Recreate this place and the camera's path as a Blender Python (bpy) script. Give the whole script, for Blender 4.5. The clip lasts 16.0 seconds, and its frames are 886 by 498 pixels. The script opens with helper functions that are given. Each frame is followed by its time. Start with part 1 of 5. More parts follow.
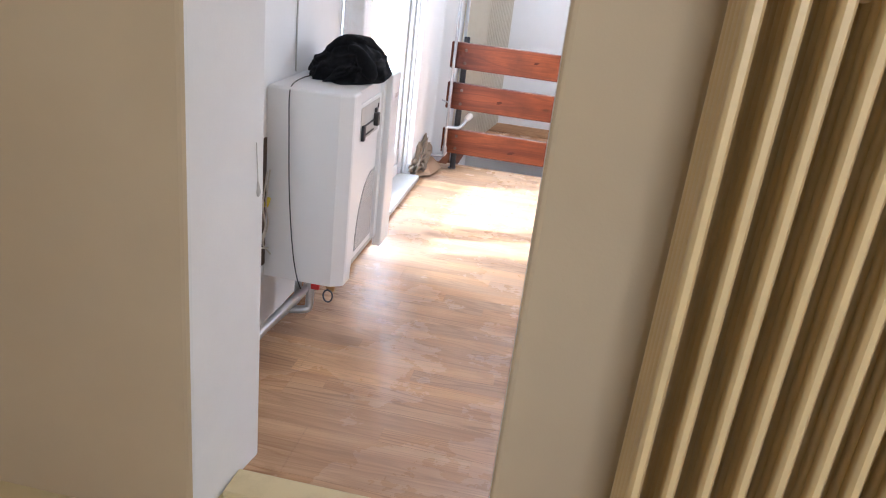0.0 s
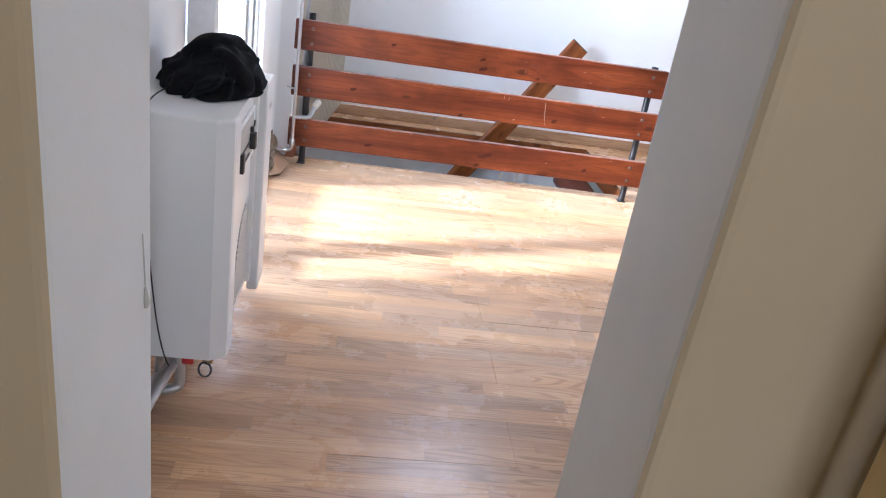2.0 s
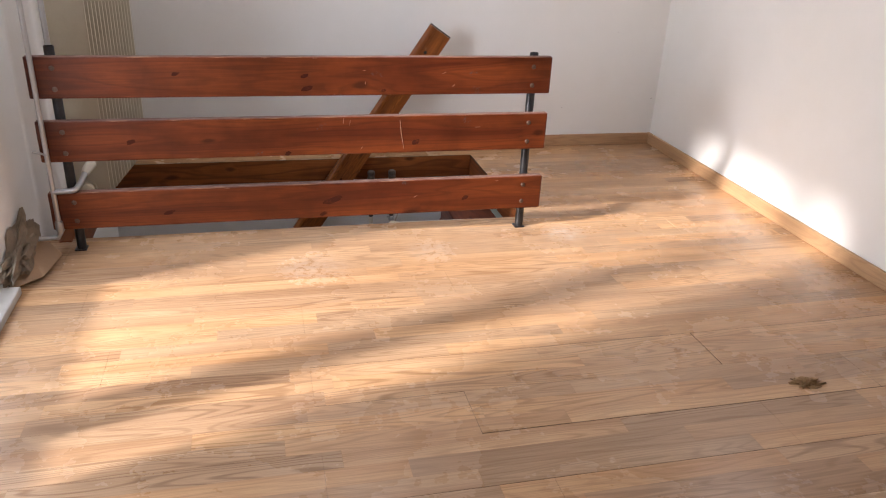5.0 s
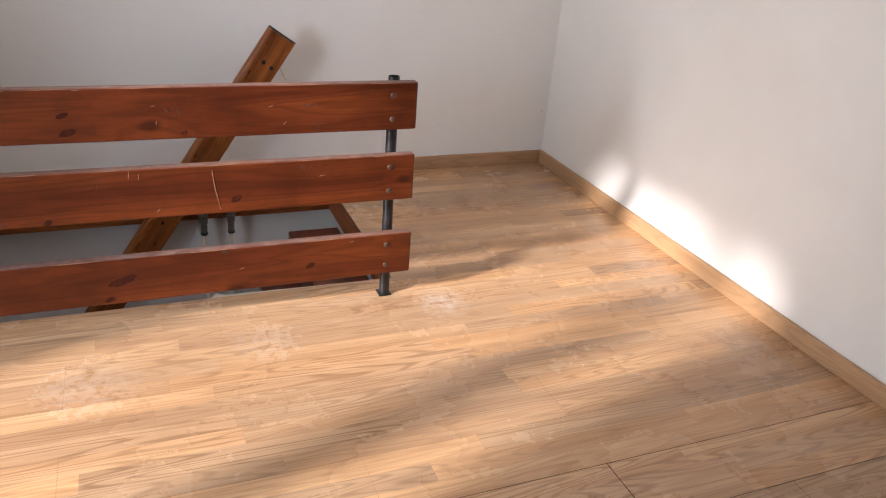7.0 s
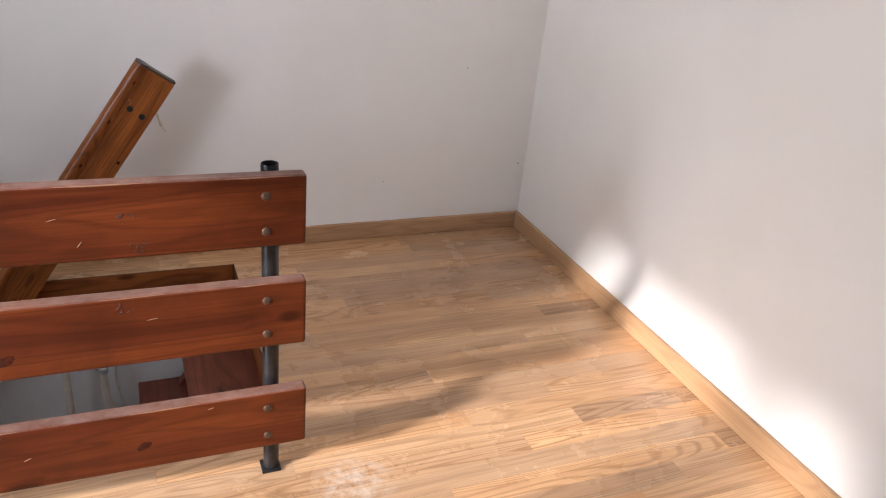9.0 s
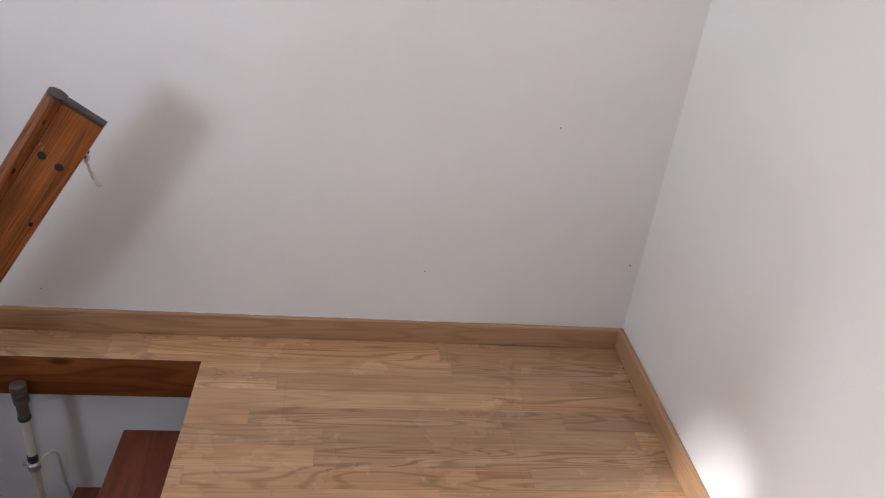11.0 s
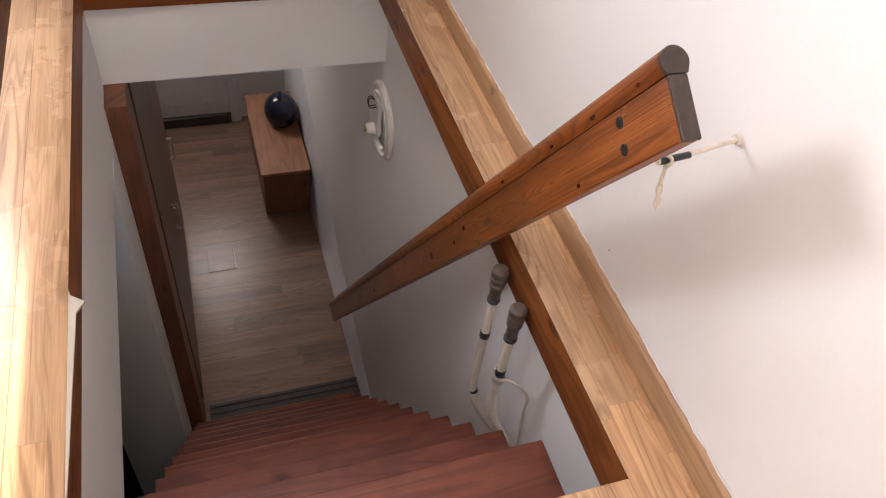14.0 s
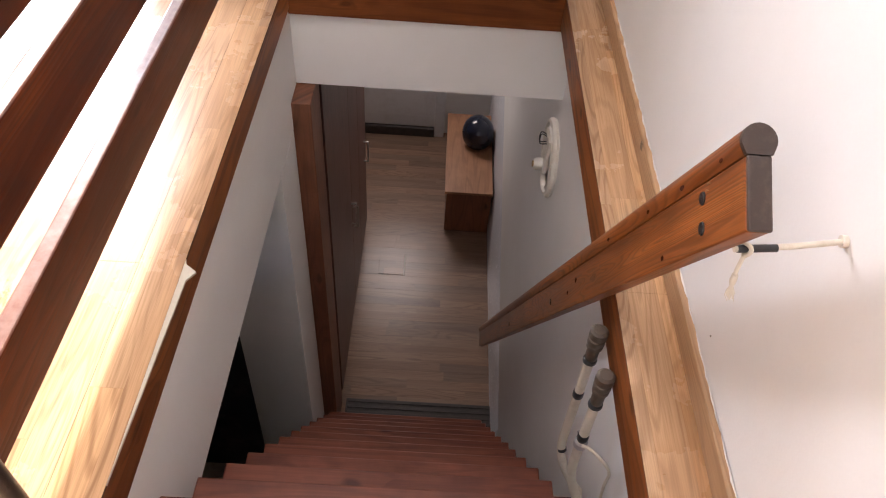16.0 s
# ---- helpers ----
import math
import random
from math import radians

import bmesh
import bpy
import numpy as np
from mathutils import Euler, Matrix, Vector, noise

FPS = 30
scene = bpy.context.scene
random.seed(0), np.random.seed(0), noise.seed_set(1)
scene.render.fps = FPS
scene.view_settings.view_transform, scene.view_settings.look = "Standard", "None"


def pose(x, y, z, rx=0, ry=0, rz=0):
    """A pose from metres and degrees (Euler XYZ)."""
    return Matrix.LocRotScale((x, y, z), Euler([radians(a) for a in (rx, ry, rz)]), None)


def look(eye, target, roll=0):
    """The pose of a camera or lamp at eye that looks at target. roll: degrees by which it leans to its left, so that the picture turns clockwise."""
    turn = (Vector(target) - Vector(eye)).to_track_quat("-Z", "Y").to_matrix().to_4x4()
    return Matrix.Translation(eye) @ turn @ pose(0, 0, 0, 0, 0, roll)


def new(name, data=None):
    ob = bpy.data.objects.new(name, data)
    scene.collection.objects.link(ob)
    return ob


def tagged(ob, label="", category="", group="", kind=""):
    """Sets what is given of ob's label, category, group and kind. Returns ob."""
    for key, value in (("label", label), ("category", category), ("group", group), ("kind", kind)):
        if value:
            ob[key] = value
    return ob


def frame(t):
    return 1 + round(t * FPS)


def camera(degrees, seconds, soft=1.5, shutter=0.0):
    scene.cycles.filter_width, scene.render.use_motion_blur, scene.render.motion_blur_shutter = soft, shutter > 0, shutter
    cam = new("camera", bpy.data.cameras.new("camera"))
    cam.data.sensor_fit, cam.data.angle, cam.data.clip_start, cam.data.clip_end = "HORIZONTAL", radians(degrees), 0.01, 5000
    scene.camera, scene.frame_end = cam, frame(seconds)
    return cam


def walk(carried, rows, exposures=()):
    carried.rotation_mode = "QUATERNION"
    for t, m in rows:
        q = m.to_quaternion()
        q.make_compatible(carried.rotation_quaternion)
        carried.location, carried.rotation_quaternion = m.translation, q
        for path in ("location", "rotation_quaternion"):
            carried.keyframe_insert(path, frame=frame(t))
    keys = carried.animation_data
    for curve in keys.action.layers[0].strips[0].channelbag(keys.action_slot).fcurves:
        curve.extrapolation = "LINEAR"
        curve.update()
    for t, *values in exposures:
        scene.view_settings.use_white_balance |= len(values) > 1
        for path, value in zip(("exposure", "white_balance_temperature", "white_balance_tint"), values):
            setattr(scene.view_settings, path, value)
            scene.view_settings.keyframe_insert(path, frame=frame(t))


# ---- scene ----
cam = camera(60.6, 16.0, soft=1.1)
PATH = [
    (0, (0.53, 1.874, 1.277), (0.264, 3.709, 0.526), 6.7),
    (0.5, (0.39, 2.038, 1.274), (0.16, 3.87, 0.504), 6.5),
    (1, (0.325, 2.14, 1.3), (0.235, 3.981, 0.523), 7.7),
    (1.5, (0.253, 2.223, 1.29), (0.322, 4.051, 0.483), 9.4),
    (2, (0.174, 2.348, 1.306), (0.426, 4.168, 0.515), 9.4),
    (2.5, (0.146, 2.477, 1.299), (0.478, 4.287, 0.515), 9.0),
    (3, (0.228, 2.661, 1.313), (0.553, 4.473, 0.532), 7.3),
    (3.2, (0.243, 2.736, 1.319), (0.563, 4.549, 0.539), 6.8),
    (5.3, (0.618, 3.428, 1.283), (1.112, 5.172, 0.440), 1.7),
    (5.5, (0.634, 3.469, 1.269), (1.173, 5.199, 0.423), 1.6),
    (6, (0.684, 3.73, 1.282), (1.318, 5.421, 0.423), 2.5),
    (6.5, (0.789, 3.936, 1.267), (1.49, 5.597, 0.402), 3.7),
    (7, (0.938, 4.117, 1.304), (1.658, 5.767, 0.433), 4.8),
    (7.5, (1.016, 4.323, 1.284), (1.757, 5.962, 0.409), 5.3),
    (8, (1.094, 4.548, 1.282), (1.851, 6.177, 0.403), 5.9),
    (8.5, (1.266, 4.714, 1.305), (2.033, 6.342, 0.431), 6.4),
    (9, (1.433, 4.916, 1.283), (2.18, 6.552, 0.407), 6.1),
    (9.5, (1.517, 5.171, 1.285), (2.24, 6.821, 0.416), 6.2),
    (9.9, (1.64, 5.309, 1.26), (2.289, 6.985, 0.384), 5.3),
    (10, (1.677, 5.345, 1.259), (2.312, 7.025, 0.378), 5.9),
    (10.2, (1.774, 5.407, 1.271), (2.351, 7.1, 0.378), 5.8),
    (12.3, (2.276, 6.189, 1.273), (1.973, 7.809, 0.141), 14.9),
    (12.5, (2.266, 6.241, 1.263), (1.868, 7.82, 0.102), 15.8),
    (13, (2.192, 6.423, 1.253), (1.448, 7.765, -0.03), 16.0),
    (13.2, (2.194, 6.479, 1.207), (1.276, 7.667, -0.114), 13.3),
    (13.5, (2.147, 6.568, 1.222), (1.06, 7.471, -0.193), 11.4),
    (13.6, (2.136, 6.607, 1.213), (1.004, 7.423, -0.22), 9.7),
    (14, (2.188, 6.714, 1.237), (0.949, 7.264, -0.234), 9.2),
    (14.5, (2.139, 6.757, 1.222), (0.909, 7.169, -0.301), 8.8),
    (15, (2.078, 6.786, 1.211), (0.826, 7.088, -0.319), 6.3),
    (15.5, (2.111, 6.892, 1.222), (0.799, 7.032, -0.281), 4.5),
    (16, (2.19, 6.928, 1.242), (0.822, 6.971, -0.217), 4.8),
]
EXPOSURES = [(0.0, 2.5, 5300, 13), (1.5, 2.15, 5150, 12), (3.2, 1.92, 5050, 11), (5.2, 1.10, 6300, 17), (8.0, 0.97, 6250, 17), (10.2, 0.98, 6000, 16), (12.5, 1.52, 5850, 15), (14.0, 2.18, 6500, 20), (16.0, 2.28, 6600, 21)]
walk(cam, [(t, look(eye, target, roll)) for t, eye, target, roll in PATH], EXPOSURES)
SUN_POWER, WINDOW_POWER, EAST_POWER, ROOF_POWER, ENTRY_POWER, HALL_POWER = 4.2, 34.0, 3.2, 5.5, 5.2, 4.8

# ---- world and light ----
world = bpy.data.worlds.new("sky")
scene.world = world
world.use_nodes = True
SUN_WAY = Vector((1.0, 0.31, -0.44)).normalized()
sky = world.node_tree.nodes.new("ShaderNodeTexSky")
sky.sky_type, sky.sun_disc = "NISHITA", False
sky.sun_elevation = math.asin(-SUN_WAY.z)
sky.sun_rotation = math.atan2(-SUN_WAY.x, -SUN_WAY.y)
world.node_tree.links.new(sky.outputs[0], world.node_tree.nodes["Background"].inputs[0])
world.node_tree.nodes["Background"].inputs[1].default_value = 0.13


def lamp(name, kind, energy, colour, matrix, **more):
    data = bpy.data.lights.new(name, kind)
    data.energy, data.color = energy, colour
    if "angle" in more:
        data.angle = more["angle"]
    if "size" in more:
        data.shape, data.size, data.size_y = "RECTANGLE", more["size"][0], more["size"][1]
    ob = new(name, data)
    ob.matrix_world = matrix
    return ob


lamp("sun", "SUN", SUN_POWER, (1.0, 0.945, 0.86), SUN_WAY.to_track_quat("-Z", "Y").to_matrix().to_4x4(), angle=radians(4.4))
lamp("window_sky", "AREA", WINDOW_POWER, (0.84, 0.92, 1.0), look((-1.15, 4.95, 1.05), (1.0, 5.50, 0.85)), size=(0.70, 1.2))
# Fill light from an assumed side window, out of view.
lamp("east_fill", "AREA", EAST_POWER, (1.0, 0.93, 0.84), look((3.10, 6.0, 1.75), (1.0, 6.3, 0.4)), size=(0.85, 0.75))
# Overhead fill, added to lift the dim stairwell.
lamp("roof_fill", "AREA", ROOF_POWER, (1.0, 0.97, 0.93), look((0.95, 6.58, 2.46), (0.65, 6.75, 0.0)), size=(0.8, 0.6))
# Fill for the entry room from an added opening behind the camera.
lamp("entry_fill", "AREA", ENTRY_POWER, (1.0, 0.93, 0.82), look((0.95, 0.13, 1.5), (0.7, 2.4, 1.1)), size=(0.85, 1.15))
# Added fill for the lower hall, just inside the end door.
lamp("hall_fill", "AREA", HALL_POWER, (1.0, 0.93, 0.86), look((-2.835, 6.62, -1.22), (0.4, 6.3, -2.6)), size=(0.55, 0.78))


# ---- materials ----
class Nodes:
    """Helper for building a node material."""

    def __init__(self, name):
        self.mat = bpy.data.materials.new(name)
        self.mat.use_nodes = True
        self.tree = self.mat.node_tree
        self.bsdf = self.tree.nodes["Principled BSDF"]

    def add(self, kind, values=(), operation="", data_type="", blend_type="", voronoi_dimensions="", noise_dimensions=""):
        node = self.tree.nodes.new(kind)
        if operation:
            node.operation = operation
        if data_type:
            node.data_type = data_type
        if blend_type:
            node.blend_type = blend_type
        if voronoi_dimensions:
            node.voronoi_dimensions = voronoi_dimensions
        if noise_dimensions:
            node.noise_dimensions = noise_dimensions
        for socket, value in dict(values).items():
            if hasattr(value, "links"):
                self.tree.links.new(value, node.inputs[socket])
            else:
                node.inputs[socket].default_value = value
        return node

    def math(self, op, a, b=0.0, c=0.0):
        return self.add("ShaderNodeMath", {0: a, 1: b, 2: c}, operation=op).outputs[0]

    def ramp(self, fac, stops):
        node = self.add("ShaderNodeValToRGB", {0: fac})
        els = node.color_ramp.elements
        while len(els) < len(stops):
            els.new(0.5)
        for el, (at, colour) in zip(els, stops):
            el.position = at
            el.color = (*colour, 1) if len(colour) == 3 else colour
        return node.outputs[0]

    def mix(self, fac, a, b, blend="MIX"):
        node = self.add("ShaderNodeMix", data_type="RGBA", blend_type=blend)
        for socket, value in ((node.inputs[0], fac), (node.inputs[6], a), (node.inputs[7], b)):
            if hasattr(value, "links"):
                self.tree.links.new(value, socket)
            else:
                socket.default_value = (*value, 1) if isinstance(value, tuple) and len(value) == 3 else value
        return node.outputs[2]

    def noise(self, vector, scale, detail=4.0, rough=0.5, distort=0.0):
        return self.add("ShaderNodeTexNoise", {"Vector": vector, "Scale": scale, "Detail": detail, "Roughness": rough, "Distortion": distort}).outputs[0]

    def done(self, colour, rough=0.5, metal=0.0, height=None, depth=0.001, strength=1.0, spec=0.5):
        for socket, value in (("Base Color", colour), ("Roughness", rough), ("Metallic", metal), ("Specular IOR Level", spec)):
            if hasattr(value, "links"):
                self.tree.links.new(value, self.bsdf.inputs[socket])
            else:
                self.bsdf.inputs[socket].default_value = (*value, 1) if isinstance(value, tuple) else value
        if height is not None:
            bump = self.add("ShaderNodeBump", {"Height": height, "Distance": depth, "Strength": strength})
            self.tree.links.new(bump.outputs[0], self.bsdf.inputs["Normal"])
        return self.mat


def place(n):
    return n.add("ShaderNodeNewGeometry").outputs["Position"]


def plaster(name, colour, stain, rough=0.75, depth=0.0012):
    n = Nodes(name)
    p = place(n)
    large = n.noise(p, 1.3, 5, 0.6)
    fine = n.noise(p, 160, 3, 0.6)
    roller = n.noise(p, 28, 4, 0.55)
    c = n.mix(n.ramp(large, [(0.35, (0, 0, 0)), (0.7, (1, 1, 1))]), colour, stain)
    c = n.mix(n.math("MULTIPLY", fine, 0.06), c, (0.35, 0.33, 0.3))
    h = n.math("ADD", n.math("MULTIPLY", roller, 0.7), n.math("MULTIPLY", fine, 0.35))
    return n.done(c, rough, 0, h, depth, 0.6)


def stained_wood(name, dark, light, worn, rough=0.38, along=0, contrast=0.36, dusty=0.0, spec=0.5, blotch=0.4, rubbed=0.3, ringed=58.0, tight=9.0, pored=0.25):
    """Stained softwood with long grain that bends round darker knots, and rubbed spots; the grain runs along one axis of the part."""
    n = Nodes(name)
    p = n.add("ShaderNodeTexCoord").outputs["Object"]
    rnd = n.add("ShaderNodeObjectInfo").outputs["Random"]
    sep = n.add("ShaderNodeSeparateXYZ", {0: p})
    others = [k for k in range(3) if k != along]
    u = n.math("ADD", sep.outputs[along], n.math("MULTIPLY", rnd, 37.0))
    v = n.math("ADD", n.math("ADD", sep.outputs[others[0]], sep.outputs[others[1]]), n.math("MULTIPLY", rnd, 11.0))
    kv = n.add("ShaderNodeCombineXYZ", {0: n.math("MULTIPLY", u, 3.1), 1: n.math("MULTIPLY", v, 8.0), 2: 0.0}).outputs[0]
    wob = n.add("ShaderNodeTexNoise", {"Vector": kv, "Scale": 2.0, "Detail": 2.0}).outputs[1]
    kw = n.add("ShaderNodeVectorMath", {0: kv, 1: n.add("ShaderNodeVectorMath", {0: wob, 1: (0.25, 0.25, 0.0)}, operation="MULTIPLY").outputs[0]}, operation="ADD").outputs[0]
    dist = n.add("ShaderNodeTexVoronoi", {"Vector": kw, "Scale": 1.0, "Randomness": 1.0}, voronoi_dimensions="2D")
    some = n.math("GREATER_THAN", n.add("ShaderNodeSeparateColor", {0: dist.outputs["Color"]}).outputs[0], 0.80)
    dist = n.math("ADD", dist.outputs["Distance"], n.math("SUBTRACT", 1.0, some))
    knot = n.ramp(dist, [(0.05, (1, 1, 1)), (0.12, (0, 0, 0))])
    swell = n.ramp(dist, [(0.0, (1, 1, 1)), (0.45, (0, 0, 0))])
    g = n.add("ShaderNodeCombineXYZ", {0: n.math("MULTIPLY", u, 0.9), 1: n.math("MULTIPLY", v, tight), 2: n.math("MULTIPLY", swell, 0.4)}).outputs[0]
    field = n.noise(g, 1.0, 1.5, 0.5, 0.3)
    rings = n.math("SINE", n.math("MULTIPLY", field, ringed))
    fine = n.add("ShaderNodeCombineXYZ", {0: n.math("MULTIPLY", u, 6.0), 1: n.math("MULTIPLY", v, 210.0), 2: 0.0}).outputs[0]
    fibre = n.noise(fine, 1.0, 3, 0.6)
    q = n.add("ShaderNodeCombineXYZ", {0: u, 1: v, 2: 0.0}).outputs[0]
    blot = n.noise(q, 5.0, 4, 0.6)
    c = n.mix(n.ramp(field, [(0.3, (0, 0, 0)), (0.7, (1, 1, 1))]), dark, light)
    deep = tuple(a * 0.45 for a in dark)
    c = n.mix(n.math("MULTIPLY", n.ramp(rings, [(0.1, (0, 0, 0)), (1.0, (1, 1, 1))]), contrast), c, deep)
    c = n.mix(n.math("MULTIPLY", n.ramp(fibre, [(0.42, (1, 1, 1)), (0.6, (0, 0, 0))]), pored), c, deep)
    c = n.mix(n.math("MULTIPLY", n.ramp(blot, [(0.42, (0, 0, 0)), (0.72, (1, 1, 1))]), blotch), c, deep)
    c = n.mix(n.math("MULTIPLY", knot, 0.7), c, tuple(a * 0.25 for a in dark))
    rub = n.ramp(n.noise(q, 30.0, 7, 0.8), [(0.68, (0, 0, 0)), (0.73, (1, 1, 1))])
    c = n.mix(n.math("MULTIPLY", rub, rubbed), c, worn)
    if dusty:
        up = n.add("ShaderNodeSeparateXYZ", {0: n.add("ShaderNodeNewGeometry").outputs["Normal"]}).outputs[2]
        dust = n.math("MULTIPLY", n.ramp(up, [(0.35, (0, 0, 0)), (0.95, (1, 1, 1))]), n.ramp(n.noise(q, 18.0, 6, 0.7), [(0.3, (0.25, 0.25, 0.25)), (0.7, (1, 1, 1))]))
        c = n.mix(n.math("MULTIPLY", dust, dusty), c, (0.42, 0.31, 0.27))
    h = n.math("SUBTRACT", n.math("MULTIPLY", rings, -0.2), n.math("MULTIPLY", fibre, 0.5))
    r = n.math("ADD", n.math("MULTIPLY", fibre, 0.2), rough - 0.06)
    return n.done(c, r, 0, h, 0.0008, 0.6, spec)


def laminate(name, dark, light, deep, stave, length, along, rough=0.36, scuffed=False):
    """Printed wood laminate: staves of random tone with cathedral grain; along: 0 for staves that run along x, 1 along y."""
    n = Nodes(name)
    p = place(n)
    sep = n.add("ShaderNodeSeparateXYZ", {0: p})
    u, v = (sep.outputs[0], sep.outputs[1]) if along == 0 else (sep.outputs[1], sep.outputs[0])
    v = n.math("ADD", v, sep.outputs[2])
    row = n.math("FLOOR", n.math("DIVIDE", n.math("SUBTRACT", v, 5.13), stave))
    start = n.add("ShaderNodeTexWhiteNoise", {"W": row}, noise_dimensions="1D").outputs["Value"]
    at = n.math("ADD", n.math("DIVIDE", u, length), n.math("MULTIPLY", start, 7.0))
    cell = n.add("ShaderNodeCombineXYZ", {0: n.math("FLOOR", at), 1: row, 2: 0.0}).outputs[0]
    white = n.add("ShaderNodeTexWhiteNoise", {"Vector": cell}, noise_dimensions="3D")
    tone, colour2 = white.outputs["Value"], white.outputs["Color"]
    csep = n.add("ShaderNodeSeparateColor", {0: colour2})
    su = n.math("ADD", u, n.math("MULTIPLY", csep.outputs[0], 31.0))
    sv = n.math("ADD", v, n.math("MULTIPLY", csep.outputs[1], 17.0))
    gv = n.add("ShaderNodeCombineXYZ", {0: n.math("MULTIPLY", su, 1.15), 1: n.math("MULTIPLY", sv, 13.0), 2: n.math("MULTIPLY", csep.outputs[2], 9.0)}).outputs[0]
    grain = n.noise(gv, 1.0, 1.2, 0.5, 0.2)
    rings = n.math("SINE", n.math("MULTIPLY", grain, 96.0))
    fv = n.add("ShaderNodeCombineXYZ", {0: n.math("MULTIPLY", su, 9.0), 1: n.math("MULTIPLY", sv, 330.0), 2: 0.0}).outputs[0]
    pores = n.noise(fv, 1.0, 2, 0.5)
    c = n.mix(n.ramp(grain, [(0.3, (0, 0, 0)), (0.68, (1, 1, 1))]), dark, light)
    figured = n.math("ADD", 0.14, n.math("MULTIPLY", n.math("POWER", csep.outputs[2], 1.3), 0.56))
    c = n.mix(n.math("MULTIPLY", n.ramp(rings, [(0.15, (0, 0, 0)), (1.0, (1, 1, 1))]), figured), c, deep)
    c = n.mix(n.math("MULTIPLY", n.ramp(pores, [(0.47, (0, 0, 0)), (0.60, (1, 1, 1))]), 0.2), c, deep)
    tv = n.add("ShaderNodeCombineXYZ", {0: n.math("MULTIPLY", su, 2.6), 1: n.math("MULTIPLY", sv, 120.0), 2: 3.0}).outputs[0]
    streak = n.noise(tv, 1.0, 3, 0.6, 0.3)
    c = n.mix(n.math("MULTIPLY", n.ramp(streak, [(0.50, (0, 0, 0)), (0.66, (1, 1, 1))]), 0.26), c, deep)
    c = n.mix(n.math("MULTIPLY", n.ramp(streak, [(0.3, (1, 1, 1)), (0.46, (0, 0, 0))]), 0.22), c, tuple(min(1, a * 1.16) for a in light))
    vary = n.add("ShaderNodeHueSaturation", {"Hue": 0.5, "Saturation": n.math("ADD", 0.95, n.math("MULTIPLY", tone, 0.1)), "Value": n.math("ADD", 0.83, n.math("MULTIPLY", tone, 0.34)), "Fac": 1.0, "Color": c})
    c = vary.outputs[0]
    # thin seam between the printed staves
    edge = n.math("ABSOLUTE", n.math("SUBTRACT", n.math("FRACT", n.math("DIVIDE", n.math("SUBTRACT", v, 5.13), stave)), 0.5))
    end = n.math("ABSOLUTE", n.math("SUBTRACT", n.math("FRACT", at), 0.5))
    seam = n.math("MAXIMUM", n.math("GREATER_THAN", edge, 0.5 - 0.0006 / stave), n.math("GREATER_THAN", end, 0.5 - 0.0008 / length))
    c = n.mix(n.math("MULTIPLY", seam, 0.22), c, deep)
    dirt = n.noise(p, 2.4, 6, 0.65)
    r = n.math("ADD", rough - 0.06, n.math("MULTIPLY", dirt, 0.16))
    if scuffed:
        for cx, cy, cz, ra, much in ((1.86, 6.20, 0.0, 0.11, 0.5), (1.25, 6.10, 0.0, 0.13, 0.22), (0.75, 6.0, 0.0, 0.17, 0.2)):
            d = n.add("ShaderNodeVectorMath", {0: p, 1: (cx, cy, cz)}, operation="DISTANCE").outputs["Value"]
            near = n.ramp(n.math("DIVIDE", d, ra), [(0.35, (1, 1, 1)), (1.0, (0, 0, 0))])
            worn = n.ramp(n.noise(p, 34, 6, 0.7), [(0.42, (0, 0, 0)), (0.62, (1, 1, 1))])
            fac = n.math("MULTIPLY", n.math("MULTIPLY", near, worn), much)
            c = n.mix(fac, c, (0.72, 0.66, 0.6))
            r = n.math("ADD", r, n.math("MULTIPLY", fac, 0.4))
    h = n.math("SUBTRACT", n.math("MULTIPLY", grain, 0.2), n.math("MULTIPLY", pores, 0.5))
    return n.done(c, r, 0, h, 0.0003, 0.5)


def painted(name, colour, rough=0.4, metal=0.0, dirt=(0.3, 0.25, 0.2), amount=0.25, scale=9.0, bump=0.0006):
    n = Nodes(name)
    p = place(n)
    spots = n.ramp(n.noise(p, scale, 6, 0.7), [(0.5, (0, 0, 0)), (0.78, (1, 1, 1))])
    c = n.mix(n.math("MULTIPLY", spots, amount), colour, dirt)
    fine = n.noise(p, scale * 14, 3, 0.6)
    return n.done(c, n.math("ADD", rough - 0.05, n.math("MULTIPLY", fine, 0.12)), metal, fine, bump, 0.5)


M_WHITE = plaster("white_wall_paint", (0.80, 0.79, 0.77), (0.74, 0.73, 0.70))
M_REVEAL = plaster("white_reveal_paint", (0.82, 0.81, 0.79), (0.72, 0.71, 0.69), 0.7, 0.0008)
M_TAN = plaster("tan_wall_paint", (0.57, 0.455, 0.295), (0.50, 0.39, 0.245))
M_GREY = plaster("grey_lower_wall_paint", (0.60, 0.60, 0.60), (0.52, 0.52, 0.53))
# Paler and bluer than the wall, to stand in for daylight on it.
M_LIT_WEDGE = painted("bluish_white_lit_strip", (0.80, 0.83, 0.88), 0.25, 0, (0.6, 0.6, 0.62), 0.2, 6.0)
M_CEIL = plaster("white_ceiling_paint", (0.82, 0.82, 0.80), (0.78, 0.77, 0.75))
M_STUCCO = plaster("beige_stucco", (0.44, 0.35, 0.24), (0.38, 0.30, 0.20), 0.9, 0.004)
# Beige stucco darkened in colour, since the window lamp overlights the reveal.
M_OUTER = plaster("darkened_brown_stucco", (0.22, 0.165, 0.105), (0.17, 0.125, 0.08), 0.9, 0.004)
